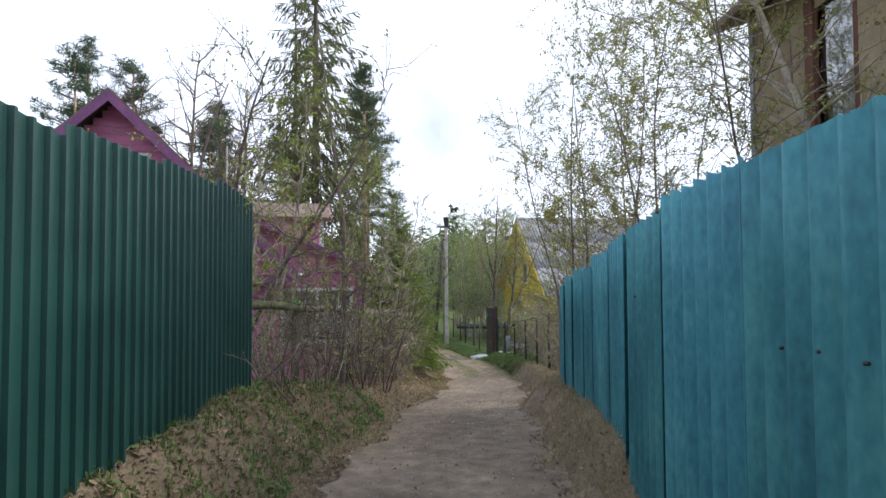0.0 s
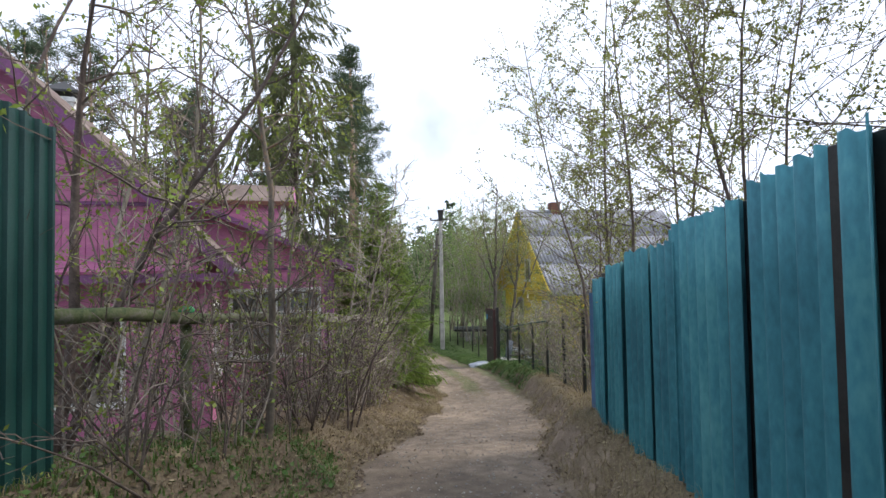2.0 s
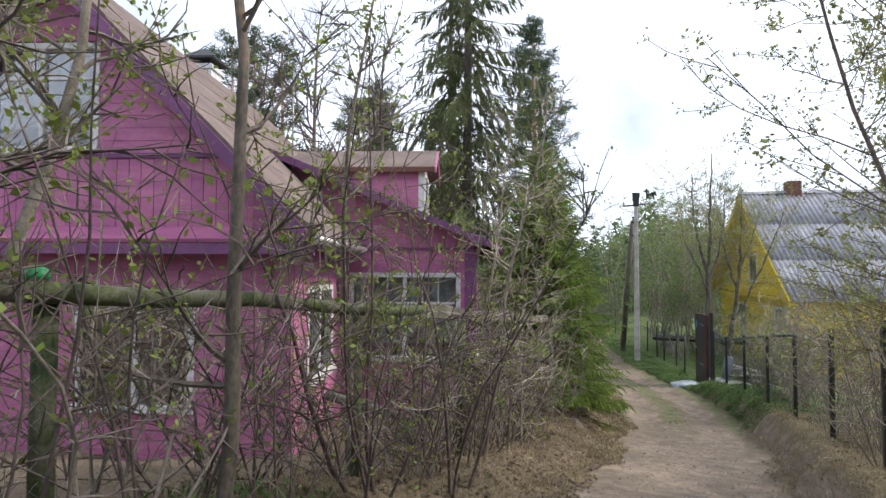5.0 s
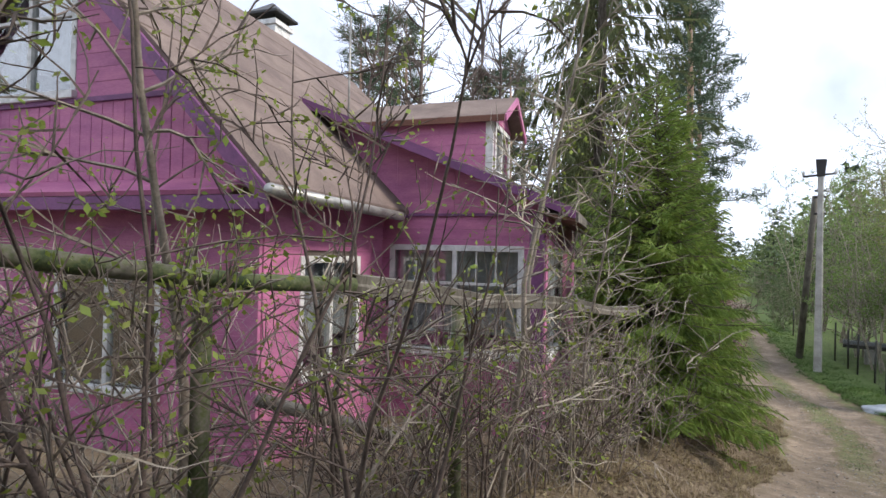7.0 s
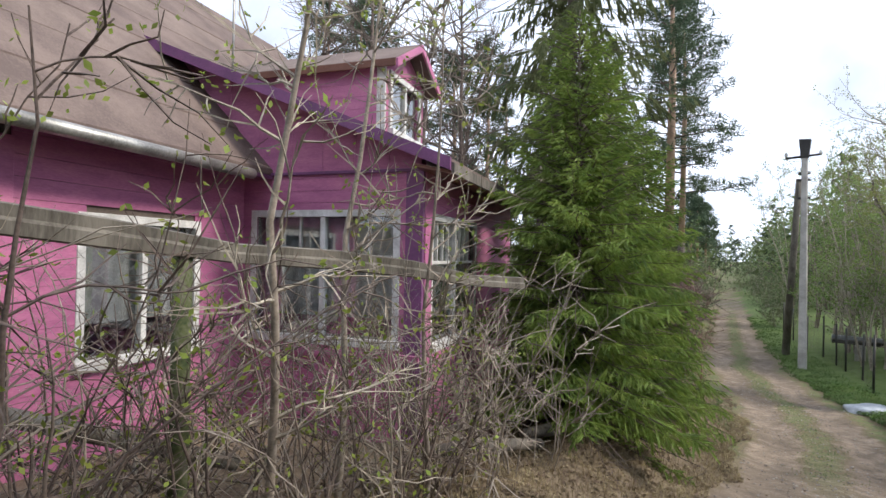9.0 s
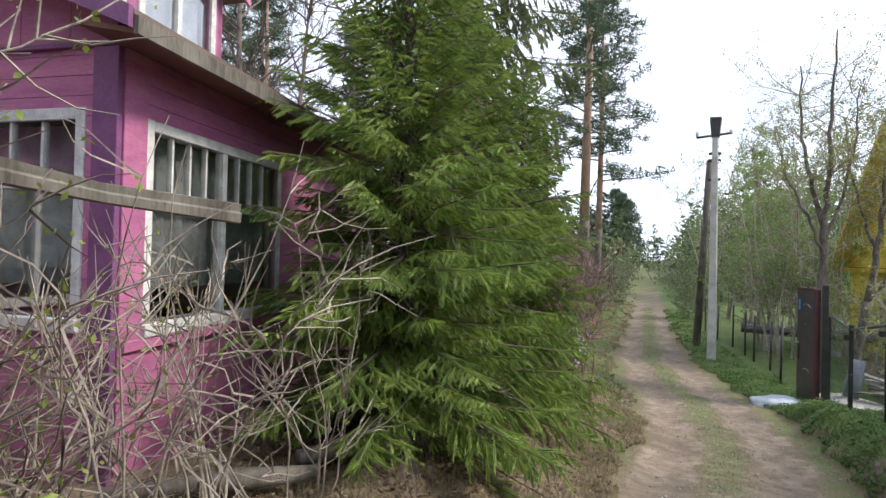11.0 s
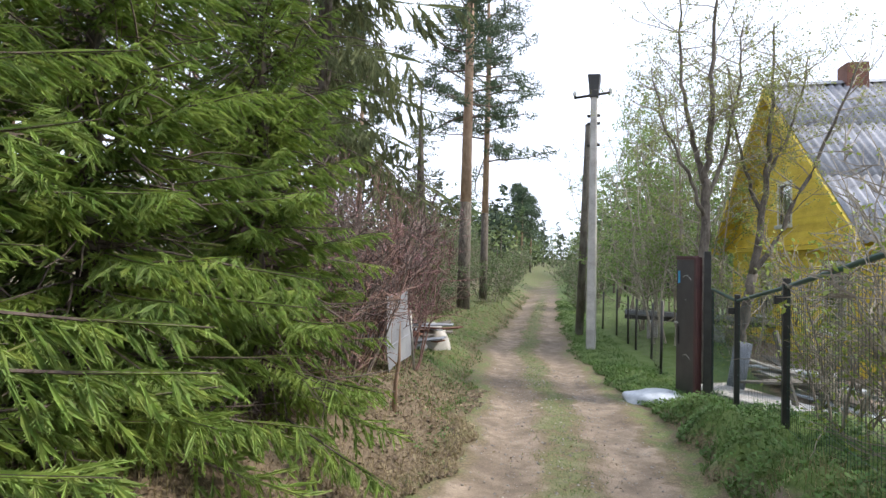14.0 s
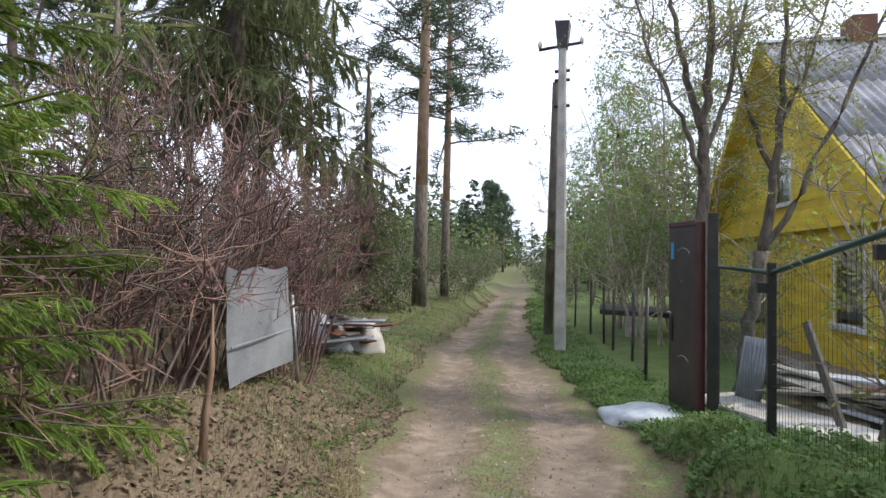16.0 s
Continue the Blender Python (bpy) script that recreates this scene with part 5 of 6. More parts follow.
def young_spruce(x, y, h, r, seed, count=150, lean=0.0):
    """A dense young spruce, branches from the ground up."""
    rng2 = np.random.default_rng(seed)
    P = plant("young_spruce", x, y, "dense bright green young spruce with drooping branches", "tree", "roadside spruces")
    tube("trunk", [(0, 0, -0.2), (0.02, 0, h * 0.5), (lean, 0, h)], [0.075, 0.05, 0.008], M_BARK, P, 8)
    V, T = [], Soup()
    for k in range(count):
        q = (k + rng2.uniform(0, 1)) / count
        z = 0.12 + (h - 0.2) * q ** 1.12
        L = r * (1 - z / h) ** 0.62 * rng2.uniform(0.55, 1.12) + 0.08
        yaw = k * 2.39996 + rng2.uniform(-0.3, 0.3)
        pit = math.radians(-6 + 38 * (z / h) + rng2.uniform(-10, 10))
        key = min(SPRAYS, key=lambda c: abs(c - L))
        v, tw = SPRAYS[key][rng2.integers(0, 5)]
        f = L / key
        roll = rng2.uniform(-0.5, 0.5)
        cr, sr = math.cos(roll), math.sin(roll)
        R = rot_axes(yaw, pit) @ np.array([[1, 0, 0], [0, cr, -sr], [0, sr, cr]]) * f
        off = np.array([lean * z / h, 0, z])
        if z > 0.9 or rng2.uniform() < 0.72:
            V.append(v @ R.T + off)
        else:
            # the lowest branches have lost their needles and end in bare brown twigs
            for _ in range(7):
                t = rng2.uniform(0.25, 0.95)
                p = (np.array([t * key, 0, -0.2 * key * t * t]) @ R.T) + off
                d = R[:, 0] / f + rng2.normal(0, 0.55, 3)
                tp, _e = wander(p, d, rng2.uniform(0.15, 0.45), 3, 0.25, -0.03)
                T.add(*tube_arrays(tp, [0.005, 0.004, 0.003, 0.0015], 3))
        for tv, tf in tw:
            T.add(tv @ R.T + off, tf)
    for _ in range(count * 2):                             # dead twigs deep inside the crown
        z = rng2.uniform(0.15, h * 0.8)
        a = rng2.uniform(0, 2 * np.pi)
        d = np.array([math.cos(a), math.sin(a), rng2.uniform(-0.5, 0.2)])
        tp, _e = wander(d * r * rng2.uniform(0.0, 0.35) + np.array([0, 0, z]), d + rng2.normal(0, 0.4, 3), rng2.uniform(0.3, 0.7) * (1 - 0.6 * z / h), 3, 0.2, -0.05)
        T.add(*tube_arrays(tp, [0.007, 0.006, 0.004, 0.002], 3))
    V = np.concatenate(V).reshape(-1, 3)
    c = Soup().add(V, np.arange(len(V)).reshape(-1, 3)).thing("crown", M_SPRUCE, P, "bright green needled crown")
    tagged(T.thing("branch_mass", M_TWIGD, P), kind="stuff")
    return P


young_spruce(-1.62, 16.35, 5.2, 1.65, 11, 280)
young_spruce(-1.75, 19.3, 4.6, 1.38, 12, 240)
young_spruce(-1.85, 17.9, 5.2, 1.5, 13, 240)

COARSE_SUB = [spray(2.0, 0.17, 0.06, 0.016, 0.28, 4.5, 0.3, 0.018, 1.1) for _ in range(5)]


def tall_spruce(x, y, h, r, seed, count=120, bare=0.12, material=M_SPRUCED, hang=True, name="tall_spruce", label="tall old spruce with hanging dark branches"):
    rng2 = np.random.default_rng(seed)
    P = plant(name, x, y, label, "tree", "tall conifers")
    tube("trunk", [(0, 0, -0.3), (0.05, 0, h * 0.5), (0, 0, h)], [0.24, 0.17, 0.02], M_BARK, P, 9)
    V, T = [], Soup()
    for k in range(count):
        q = (k + rng2.uniform(0, 1)) / count
        z = h * (bare + (1 - bare) * q)
        L = r * (1.02 - (z / h)) ** 0.75 * rng2.uniform(0.55, 1.2) + 0.25
        yaw = k * 2.39996 + rng2.uniform(-0.5, 0.5)
        pit = math.radians(-14 + 30 * q + rng2.uniform(-10, 10))
        v, tw = COARSE_SUB[rng2.integers(0, 5)]
        f = L / 2.0
        R = rot_axes(yaw, pit) * f
        off = np.array([0, 0, z])
        vv = v * np.array([1, 1, 1.6 if hang else 1.0])
        V.append(vv @ R.T + off)
        for tv, tf in tw:
            T.add(tv @ R.T + off, tf)
    V = np.concatenate(V).reshape(-1, 3)
    Soup().add(V, np.arange(len(V)).reshape(-1, 3)).thing("crown", material, P)
    tagged(T.thing("branch_mass", M_TWIGD, P), kind="stuff")


tall_spruce(-6.9, 27.6, 24.0, 4.8, 21, 150, 0.2)
tall_spruce(-8.9, 31.0, 20.0, 3.0, 23, 70, 0.3)
tall_spruce(-6.6, 33.2, 8.0, 1.7, 24, 80, 0.06)
tall_spruce(-6.2, 24.2, 5.2, 1.4, 26, 70, 0.06, M_SPRUCE)


def tuft(n=18, size=0.34):
    d = rng.normal(0, 1, (n, 3))
    d[:, 2] = np.abs(d[:, 2]) * 0.8 - 0.1
    d /= np.linalg.norm(d, axis=1, keepdims=True)
    w = np.cross(d, rng.normal(0, 1, (n, 3)))
    w /= np.linalg.norm(w, axis=1, keepdims=True) + 1e-9
    L = size * rng.uniform(0.6, 1.2, (n, 1))
    o = rng.normal(0, size * 0.25, (n, 3))
    return np.stack([o - w * 0.018, o + w * 0.018, o + d * L], 1)


TUFTS = [tuft() for _ in range(6)]


def pine(x, y, h, bare, r, seed, count=34, rad=0.19, group="old pines"):
    rng2 = np.random.default_rng(seed)
    P = plant("pine_tree", x, y, "tall pine with orange flaking bark and tufted crown", "tree", group)
    tr = tube("trunk", [(0, 0, -0.3), (0.02, 0, h * 0.1), (0.04, 0, h * 0.24)], [rad * 1.1, rad, rad * 0.92], M_BARK, P, 10, "grey-brown furrowed lower trunk")
    tube("trunk", [(0.04, 0, h * 0.24), (0.1, 0.05, h * 0.65), (0, 0, h)], [rad * 0.9, rad * 0.6, 0.03], M_PINEB, P, 10, "orange flaking upper trunk")
    V, T = [], Soup()
    for k in range(count):
        q = (k + rng2.uniform(0, 1)) / count
        z = h * (bare + (1 - bare) * q)
        L = r * (1.05 - q) ** 0.6 * rng2.uniform(0.5, 1.15)
        yaw = k * 2.4 + rng2.uniform(-0.6, 0.6)
        d = np.array([math.cos(yaw), math.sin(yaw), 0.05 + 0.5 * q])
        pts, e = wander((0, 0, z), d, L, 5, 0.14, 0.02)
        T.add(*tube_arrays(pts, np.linspace(0.045, 0.012, 6), 4))
        for m in range(2, 6):
            for _ in range(4):
                V.append(TUFTS[rng2.integers(0, 6)] * rng2.uniform(0.8, 1.4) + pts[m] + rng2.normal(0, 0.22, 3) * np.array([1, 1, 0.5]))
    V = np.concatenate(V).reshape(-1, 3)
    Soup().add(V, np.arange(len(V)).reshape(-1, 3)).thing("crown", M_PINE, P)
    tagged(T.thing("branch_mass", M_TWIGD, P), kind="stuff")


pine(-5.6, 35.2, 17, 0.42, 3.0, 31, 46, 0.24)
pine(-5.9, 38.6, 16, 0.38, 3.2, 32, 44, 0.17)
for k, (x, y, h) in enumerate(((-16, 27, 14), (-19, 27, 14.5), (-14.5, 34, 14), (-21, 31, 17), (-12, 38, 13), (-17, 40, 15), (-24, 26, 13), (-13, 29, 11.5), (-13.4, 76, 9.5), (-15, 80, 10.5), (-14.2, 84, 9.5))):
    pine(x, y, h, 0.45, 2.6 if y < 50 else 2.3, 40 + k, 24 if y < 50 else 40, 0.15, "background pines")


def branchy(name, x, y, label, h, spread, seed, stems=1, material=M_TWIG, leaf=None, leaf_size=0.04, leaves=0, limbs=9, twigs=5, r0=0.05, lean=(0, 0), category="tree", group="", bare=0.25, wobble=0.12, up=0.05, dz=0.0, twig_len=0.45, clump=3, base_r=0.06, tw_segs=3, reach=1.0, limb_r=0.42, fine_r=0.0):
    """A leafing or bare tree or shrub: stems, limbs and twigs as tapered tubes, small leaves on the twigs."""
    global rng
    keep, rng = rng, np.random.default_rng(seed)
    P = plant(name, x, y, label, category, group, dz)
    S, B, spots = Soup(), Soup(), []
    for st in range(stems):
        a = rng.uniform(0, 2 * np.pi)
        sp_ = rng.uniform(0.2, 1.0) * spread / h * (1.0 if stems > 1 else 0.1)
        d = np.array([math.cos(a) * sp_ + lean[0], math.sin(a) * sp_ + lean[1], 1.0])
        hh = h * rng.uniform(0.65, 1.05) if stems > 1 else h
        b0 = np.array([math.cos(a), math.sin(a), 0]) * rng.uniform(0, base_r if stems > 1 else 0) + np.array([0, 0, -0.15])
        segs = 9 if stems == 1 else 7
        pts, _ = wander(b0, d, hh, segs, wobble * 0.45, up)
        rr = r0 * rng.uniform(0.6, 1.1) if stems > 1 else r0
        S.add(*tube_arrays(pts, np.linspace(rr, rr * 0.18, segs + 1), 7 if stems == 1 else 5))
        for _ in range(limbs):
            q = rng.uniform(bare, 0.98)
            i = min(int(q * segs), segs - 1)
            p = pts[i] + (pts[i + 1] - pts[i]) * (q * segs - i)
            ang = rng.uniform(0, 2 * np.pi)
            L = hh * rng.uniform(0.16, 0.42) * (1.15 - q * 0.75) * reach
            d2 = np.array([math.cos(ang), math.sin(ang), rng.uniform(0.25, 1.0)])
            lp, _ = wander(p, d2, L, 5, wobble, up)
            B.add(*tube_arrays(lp, np.linspace(rr * limb_r * (1.1 - q * 0.6), 0.003, 6), 4))
            for _ in range(twigs):
                t = rng.uniform(0.2, 1.0)
                i2 = min(int(t * 5), 4)
                p2 = lp[i2] + (lp[i2 + 1] - lp[i2]) * (t * 5 - i2)
                d3 = unit(lp[i2 + 1] - lp[i2]) + rng.normal(0, 0.65, 3)
                tp, _ = wander(p2, d3, twig_len * rng.uniform(0.4, 1.2), tw_segs, wobble, up)
                B.add(*tube_arrays(tp, np.linspace(fine_r or (0.006 if h < 6 else 0.01), 0.002, tw_segs + 1), 3))
                spots.append(tp[1:])
    o = S.thing("trunk" if stems == 1 else "stem", material, P, "", True)
    if stems > 1:
        tagged(o, kind="stuff")
    if B.v:
        tagged(B.thing("twig_mass", material, P), kind="stuff")
    if leaf is not None and leaves and spots:
        sp2 = np.concatenate(spots)
        idx = rng.integers(0, len(sp2), leaves)
        v, f = leaf_quads(np.repeat(sp2[idx], clump, 0), leaf_size, leaf_size * 0.6)
        Soup().add(v, f).thing("foliage", leaf, P)
    rng = keep
    return P


# thicket between the green fence and the pink house
THICK = [(-2.0, 6.3), (-2.5, 6.6), (-1.7, 6.9), (-2.3, 7.2), (-1.75, 7.6), (-2.4, 7.9), (-1.65, 8.3), (-2.1, 8.7), (-1.6, 9.2), (-2.2, 9.5), (-1.55, 9.9), (-1.95, 10.3), (-1.5, 10.8), (-1.9, 11.2),
         (-1.45, 11.6), (-1.8, 12.1), (-1.5, 12.5), (-1.35, 12.9), (-1.75, 13.1), (-1.5, 13.5), (-3.0, 8.2), (-3.1, 9.3), (-2.7, 10.0)]
for k, (x, y) in enumerate(THICK):
    tall = 2.6 if y < 8.4 else 1.75
    branchy("shrub", x, y, "leafless grey-brown garden shrub with many thin stems", tall * (0.85 + 0.3 * ((k * 37) % 10) / 10), 1.0, 100 + k, 4 if y < 8.4 else 3, (M_TWIGD, M_TWIG)[k % 4 == 1], M_LEAF, 0.042, 70, 4, 4, 0.011 if y < 8.4 else 0.014, category="shrub", group="hedge thicket", bare=0.15, wobble=0.2, twig_len=0.34, base_r=0.25, clump=2)
for k, (x, y) in enumerate(((-1.45, 13.7), (-1.25, 14.3), (-1.6, 13.0), (-1.35, 14.9))):
    branchy("pale_shrub", x, y, "tangled pale grey shrub against the porch", 1.8 + 0.2 * (k % 2), 1.05, 150 + k, 5, M_TWIG, M_LEAF, 0.035, 25, 5, 4, 0.011, category="shrub", group="porch shrubs", bare=0.2, wobble=0.26, twig_len=0.5, base_r=0.25, clump=2)
for k, (x, y, h) in enumerate(((-1.3, 10.3, 3.0), (-1.5, 9.3, 3.3))):
    branchy("leafing_shrub", x, y, "dark-stemmed shrub with fresh yellow-green leaves", h, 1.3, 170 + k, 5, M_TWIGD, M_LEAF, 0.036, 420, 7, 5, 0.02, category="shrub", group="leafing shrubs", bare=0.2, wobble=0.24, twig_len=0.45, base_r=0.15, clump=2)


def arching_shrub(x, y, h, seed, stems, material, leaves=40, reach=1.0, name="tangled_shrub", label="tangled leafless shrub with long arching stems", group="arching thicket"):
    """Long thin stems that rise and bend over outwards, with short crooked side shoots and a few opening buds."""
    global rng
    keep, rng = rng, np.random.default_rng(seed)
    P = plant(name, x, y, label, "shrub", group)
    S, B, spots = Soup(), Soup(), []
    for _ in range(stems):
        a = rng.uniform(0, 2 * np.pi)
        out = rng.uniform(0.15, 1.0) * reach
        L = h * rng.uniform(0.8, 1.5)
        pts, _e = wander((math.cos(a) * 0.15, math.sin(a) * 0.15, -0.1), (math.cos(a) * out, math.sin(a) * out, rng.uniform(0.7, 1.3)), L, 9, 0.12, -0.09 * rng.uniform(0.5, 1.5))
        if pts[:, 0].max() > track_edges(y)[0] - x - 0.15:
            continue
        r = rng.uniform(0.006, 0.012)
        S.add(*tube_arrays(pts, np.linspace(r, 0.002, 10), 4))
        for _k in range(9):
            i = rng.integers(2, 9)
            tp, _e = wander(pts[i], unit(pts[i] - pts[i - 1]) + rng.normal(0, 0.8, 3), rng.uniform(0.15, 0.55), 4, 0.25, 0.01)
            B.add(*tube_arrays(tp, np.linspace(0.0045, 0.0014, 5), 3))
            spots.append(tp[2:])
    tagged(S.thing("stem", material, P, "", True), kind="stuff")
    tagged(B.thing("twig_mass", material, P), kind="stuff")
    sp2 = np.concatenate(spots)
    v, f = leaf_quads(sp2[rng.integers(0, len(sp2), leaves)], 0.032, 0.015)
    Soup().add(v, f).thing("foliage", M_LEAF, P)
    rng = keep
    return P


TANGLE = [(-2.2, 6.8), (-2.35, 7.5), (-2.2, 8.2), (-2.3, 8.9), (-2.15, 9.6), (-2.5, 6.3), (-1.75, 6.4), (-1.75, 7.4), (-1.7, 8.5), (-1.7, 9.5), (-1.65, 10.1), (-1.6, 10.6), (-1.75, 10.9), (-1.45, 11.3), (-1.65, 11.7), (-1.4, 12.1), (-1.6, 12.4), (-1.3, 12.8), (-1.55, 13.2), (-1.3, 13.6), (-2.2, 11.7), (-2.0, 12.7), (-1.45, 14.3)]
for k, (x, y) in enumerate(TANGLE):
    arching_shrub(x, y, 1.35 + 0.45 * ((k * 7) % 5) / 5, 700 + k, 13 if y > 10 else 9, (M_TWIGD, M_TWIG, M_TWIGD)[k % 3], 60, 1.0)
# taller, leafing saplings in the thicket
SAPL = [(-1.6, 7.85, 5.6, 0.043, (0.03, 0.03)), (-2.7, 6.9, 4.4, 0.03, (0.05, 0.1)), (-1.9, 9.6, 4.2, 0.03, (0.05, -0.05)), (-1.5, 11.9, 4.4, 0.03, (0.02, 0.04)), (-1.7, 12.6, 4.6, 0.028, (0.0, 0.0)), (-2.7, 7.4, 4.4, 0.04, (0.12, -0.1)), (-1.4, 13.2, 3.6, 0.022, (0.08, 0.0))]
for k, (x, y, h, r, ln) in enumerate(SAPL):
    branchy("sapling", x, y, "young roadside tree just coming into leaf", h, 0.8, 200 + k, 1, M_TWIG if k else M_TORN, M_LEAF, 0.042, 480 if y < 11 else 120, 22, 7, r, ln, group="leafing saplings", bare=0.15, wobble=0.2, twig_len=0.42, clump=3, reach=0.6)
# crooked apple-like tree whose limbs reach over the fence
branchy("apple_tree", -3.1, 6.9, "old crooked fruit tree with bare spreading limbs", 4.6, 2.0, 230, 3, M_TWIGD, M_LEAF, 0.05, 500, 12, 8, 0.05, (0.1, 0.0), bare=0.2, wobble=0.22, twig_len=0.6, base_r=0.2, limb_r=0.36)
# bare trees behind the pink house
for k, (x, y, h) in enumerate(((-9.5, 25, 12), (-10.6, 22, 12), (-12.5, 29, 12.5), (-8.3, 21.5, 8.5), (-14, 21, 11))):
    branchy("bare_tree", x, y, "tall bare tree with fine upswept twigs", h, 1.5, 240 + k, 1, M_TWIGD, None, 0, 0, 38, 9, 0.12, bare=0.28, wobble=0.14, twig_len=1.0, group="bare trees", tw_segs=2, up=0.07, fine_r=0.012)
# reddish thicket on the left past the spruces
for k, (x, y, h) in enumerate(((-1.9, 20.9, 2.3), (-2.3, 21.6, 2.7), (-2.7, 22.4, 2.9), (-2.2, 22.9, 2.4), (-3.1, 23.3, 3.0), (-2.9, 24.4, 2.8), (-3.6, 24.9, 3.1), (-4.9, 25.6, 2.6), (-5.4, 26.4, 2.9), (-1.75, 20.2, 1.6), (-2.9, 20.6, 2.6), (-3.6, 21.8, 3.0))):
    branchy("blossom_shrub", x, y, "reddish-brown shrub thicket with tiny pink buds", h, 1.4, 260 + k, 17, M_TWIGR if k % 2 else M_TWIGD, M_BUD, 0.026, 300, 6, 6, 0.016, category="shrub", group="blossom thicket", bare=0.3, wobble=0.2, twig_len=0.42, base_r=0.35, clump=2)
# thin leafing birches behind the slate fence
BIR = [(2.4, 9.9, 6.0), (2.2, 10.6, 5.5), (2.9, 9.3, 6.6), (3.3, 8.4, 6.2), (2.5, 11.4, 4.8), (3.4, 10.2, 7.0), (3.0, 7.4, 6.0), (4.0, 9.2, 6.8), (2.9, 12.4, 4.5), (3.7, 6.3, 5.8), (2.3, 8.9, 5.2)]
for k, (x, y, h) in enumerate(BIR):
    branchy("birch_sapling", x, y, "slender birch with sparse yellow-green spring leaves", h, 0.6, 300 + k, 1, M_TWIGD, M_LEAFB, 0.04, 2100, 30, 7, 0.026, (-0.04 + 0.03 * (k % 3), 0.02), group="birches behind the fence", bare=0.25, wobble=0.13, twig_len=0.5, clump=2, up=0.06, limb_r=0.3, fine_r=0.004)
branchy("birch_tree", 4.3, 5.7, "birch with pale trunk and overhanging leafy twigs", 8.5, 1.5, 320, 1, M_TWIG, M_LEAFB, 0.034, 15000, 70, 12, 0.075, (-0.05, 0.02), bare=0.3, wobble=0.16, twig_len=1.0, clump=2, up=-0.07, reach=1.25, limb_r=0.2, fine_r=0.004)
# brush on the right bank
for k, (x, y) in enumerate(((2.6, 10.4), (2.9, 11.6), (2.75, 13.0), (3.1, 14.3), (2.95, 15.6), (3.2, 16.9), (3.1, 18.3), (3.3, 19.8), (3.9, 15.0), (4.2, 17.4), (4.0, 12.5), (3.7, 20.8))):
    branchy("shrub", x, y, "bare brown bank shrub with a few new leaves", 2.0 + 0.9 * ((k * 7) % 5) / 5, 1.1, 340 + k, 12, M_TWIG, M_LEAF, 0.045, 240, 5, 5, 0.013, category="shrub", group="bank shrubs", bare=0.15, wobble=0.2, twig_len=0.4, base_r=0.25, clump=2)
for k, (x, y, h) in enumerate(((3.0, 21.7, 3.0), (3.35, 22.7, 3.2), (3.7, 21.0, 2.8), (3.3, 20.2, 2.8))):
    branchy("yellow_shrub", x, y, "yellow-green leafing shrub behind the mesh fence", h * 0.72, 1.0, 356 + k, 7, M_TWIG, M_LEAF, 0.045, 520, 7, 6, 0.016, category="shrub", group="yard shrubs", bare=0.12, wobble=0.18, twig_len=0.4, base_r=0.25, clump=2)
# trees in the yellow house's yard


def limbed_tree(x, y, label, limbs, seed, leaves, leaf_size, side=16, group="yard trees"):
    """A tree from its main limbs, each (points from the base, start radius, end radius); side branches, twigs and leaves grow on them."""
    global rng
    keep, rng = rng, np.random.default_rng(seed)
    P = plant("yard_tree", x, y, label, "tree", group)
    B, spots = Soup(), []
    for k, (ctrl, r0, r1) in enumerate(limbs):
        ctrl = np.array(ctrl, float)
        t = np.linspace(0, len(ctrl) - 1, 4 * len(ctrl))
        pts = np.stack([np.interp(t, np.arange(len(ctrl)), ctrl[:, j]) for j in range(3)], -1)
        pts[1:] += rng.normal(0, 0.018, (len(pts) - 1, 3))
        tube("trunk" if k == 0 else "limb", pts, np.linspace(r0, r1, len(pts)), M_BARK, P, 9)
        for _ in range(side if k else 4):
            i = rng.integers(len(pts) // (4 if k else 2), len(pts) - 1)
            ang = rng.uniform(0, 2 * np.pi)
            lp, _e = wander(pts[i], np.array([math.cos(ang), math.sin(ang), rng.uniform(0.2, 0.9)]), rng.uniform(0.6, 1.7), 5, 0.16, 0.04)
            B.add(*tube_arrays(lp, np.linspace(0.012, 0.003, 6), 4))
            for _q in range(8):
                j = rng.integers(1, 6)
                tp, _e = wander(lp[j], rng.normal(0, 0.7, 3) + unit(lp[j] - lp[j - 1]), rng.uniform(0.25, 0.7), 3, 0.18, 0.03)
                B.add(*tube_arrays(tp, np.linspace(0.0035, 0.0015, 4), 3))
                spots.append(tp[1:])
    tagged(B.thing("twig_mass", M_TWIG, P), kind="stuff")
    sp2 = np.concatenate(spots)
    v, f = leaf_quads(np.repeat(sp2[rng.integers(0, len(sp2), leaves)], 2, 0), leaf_size, 0.03)
    Soup().add(v, f).thing("foliage", M_LEAFB, P)
    rng = keep
    return P


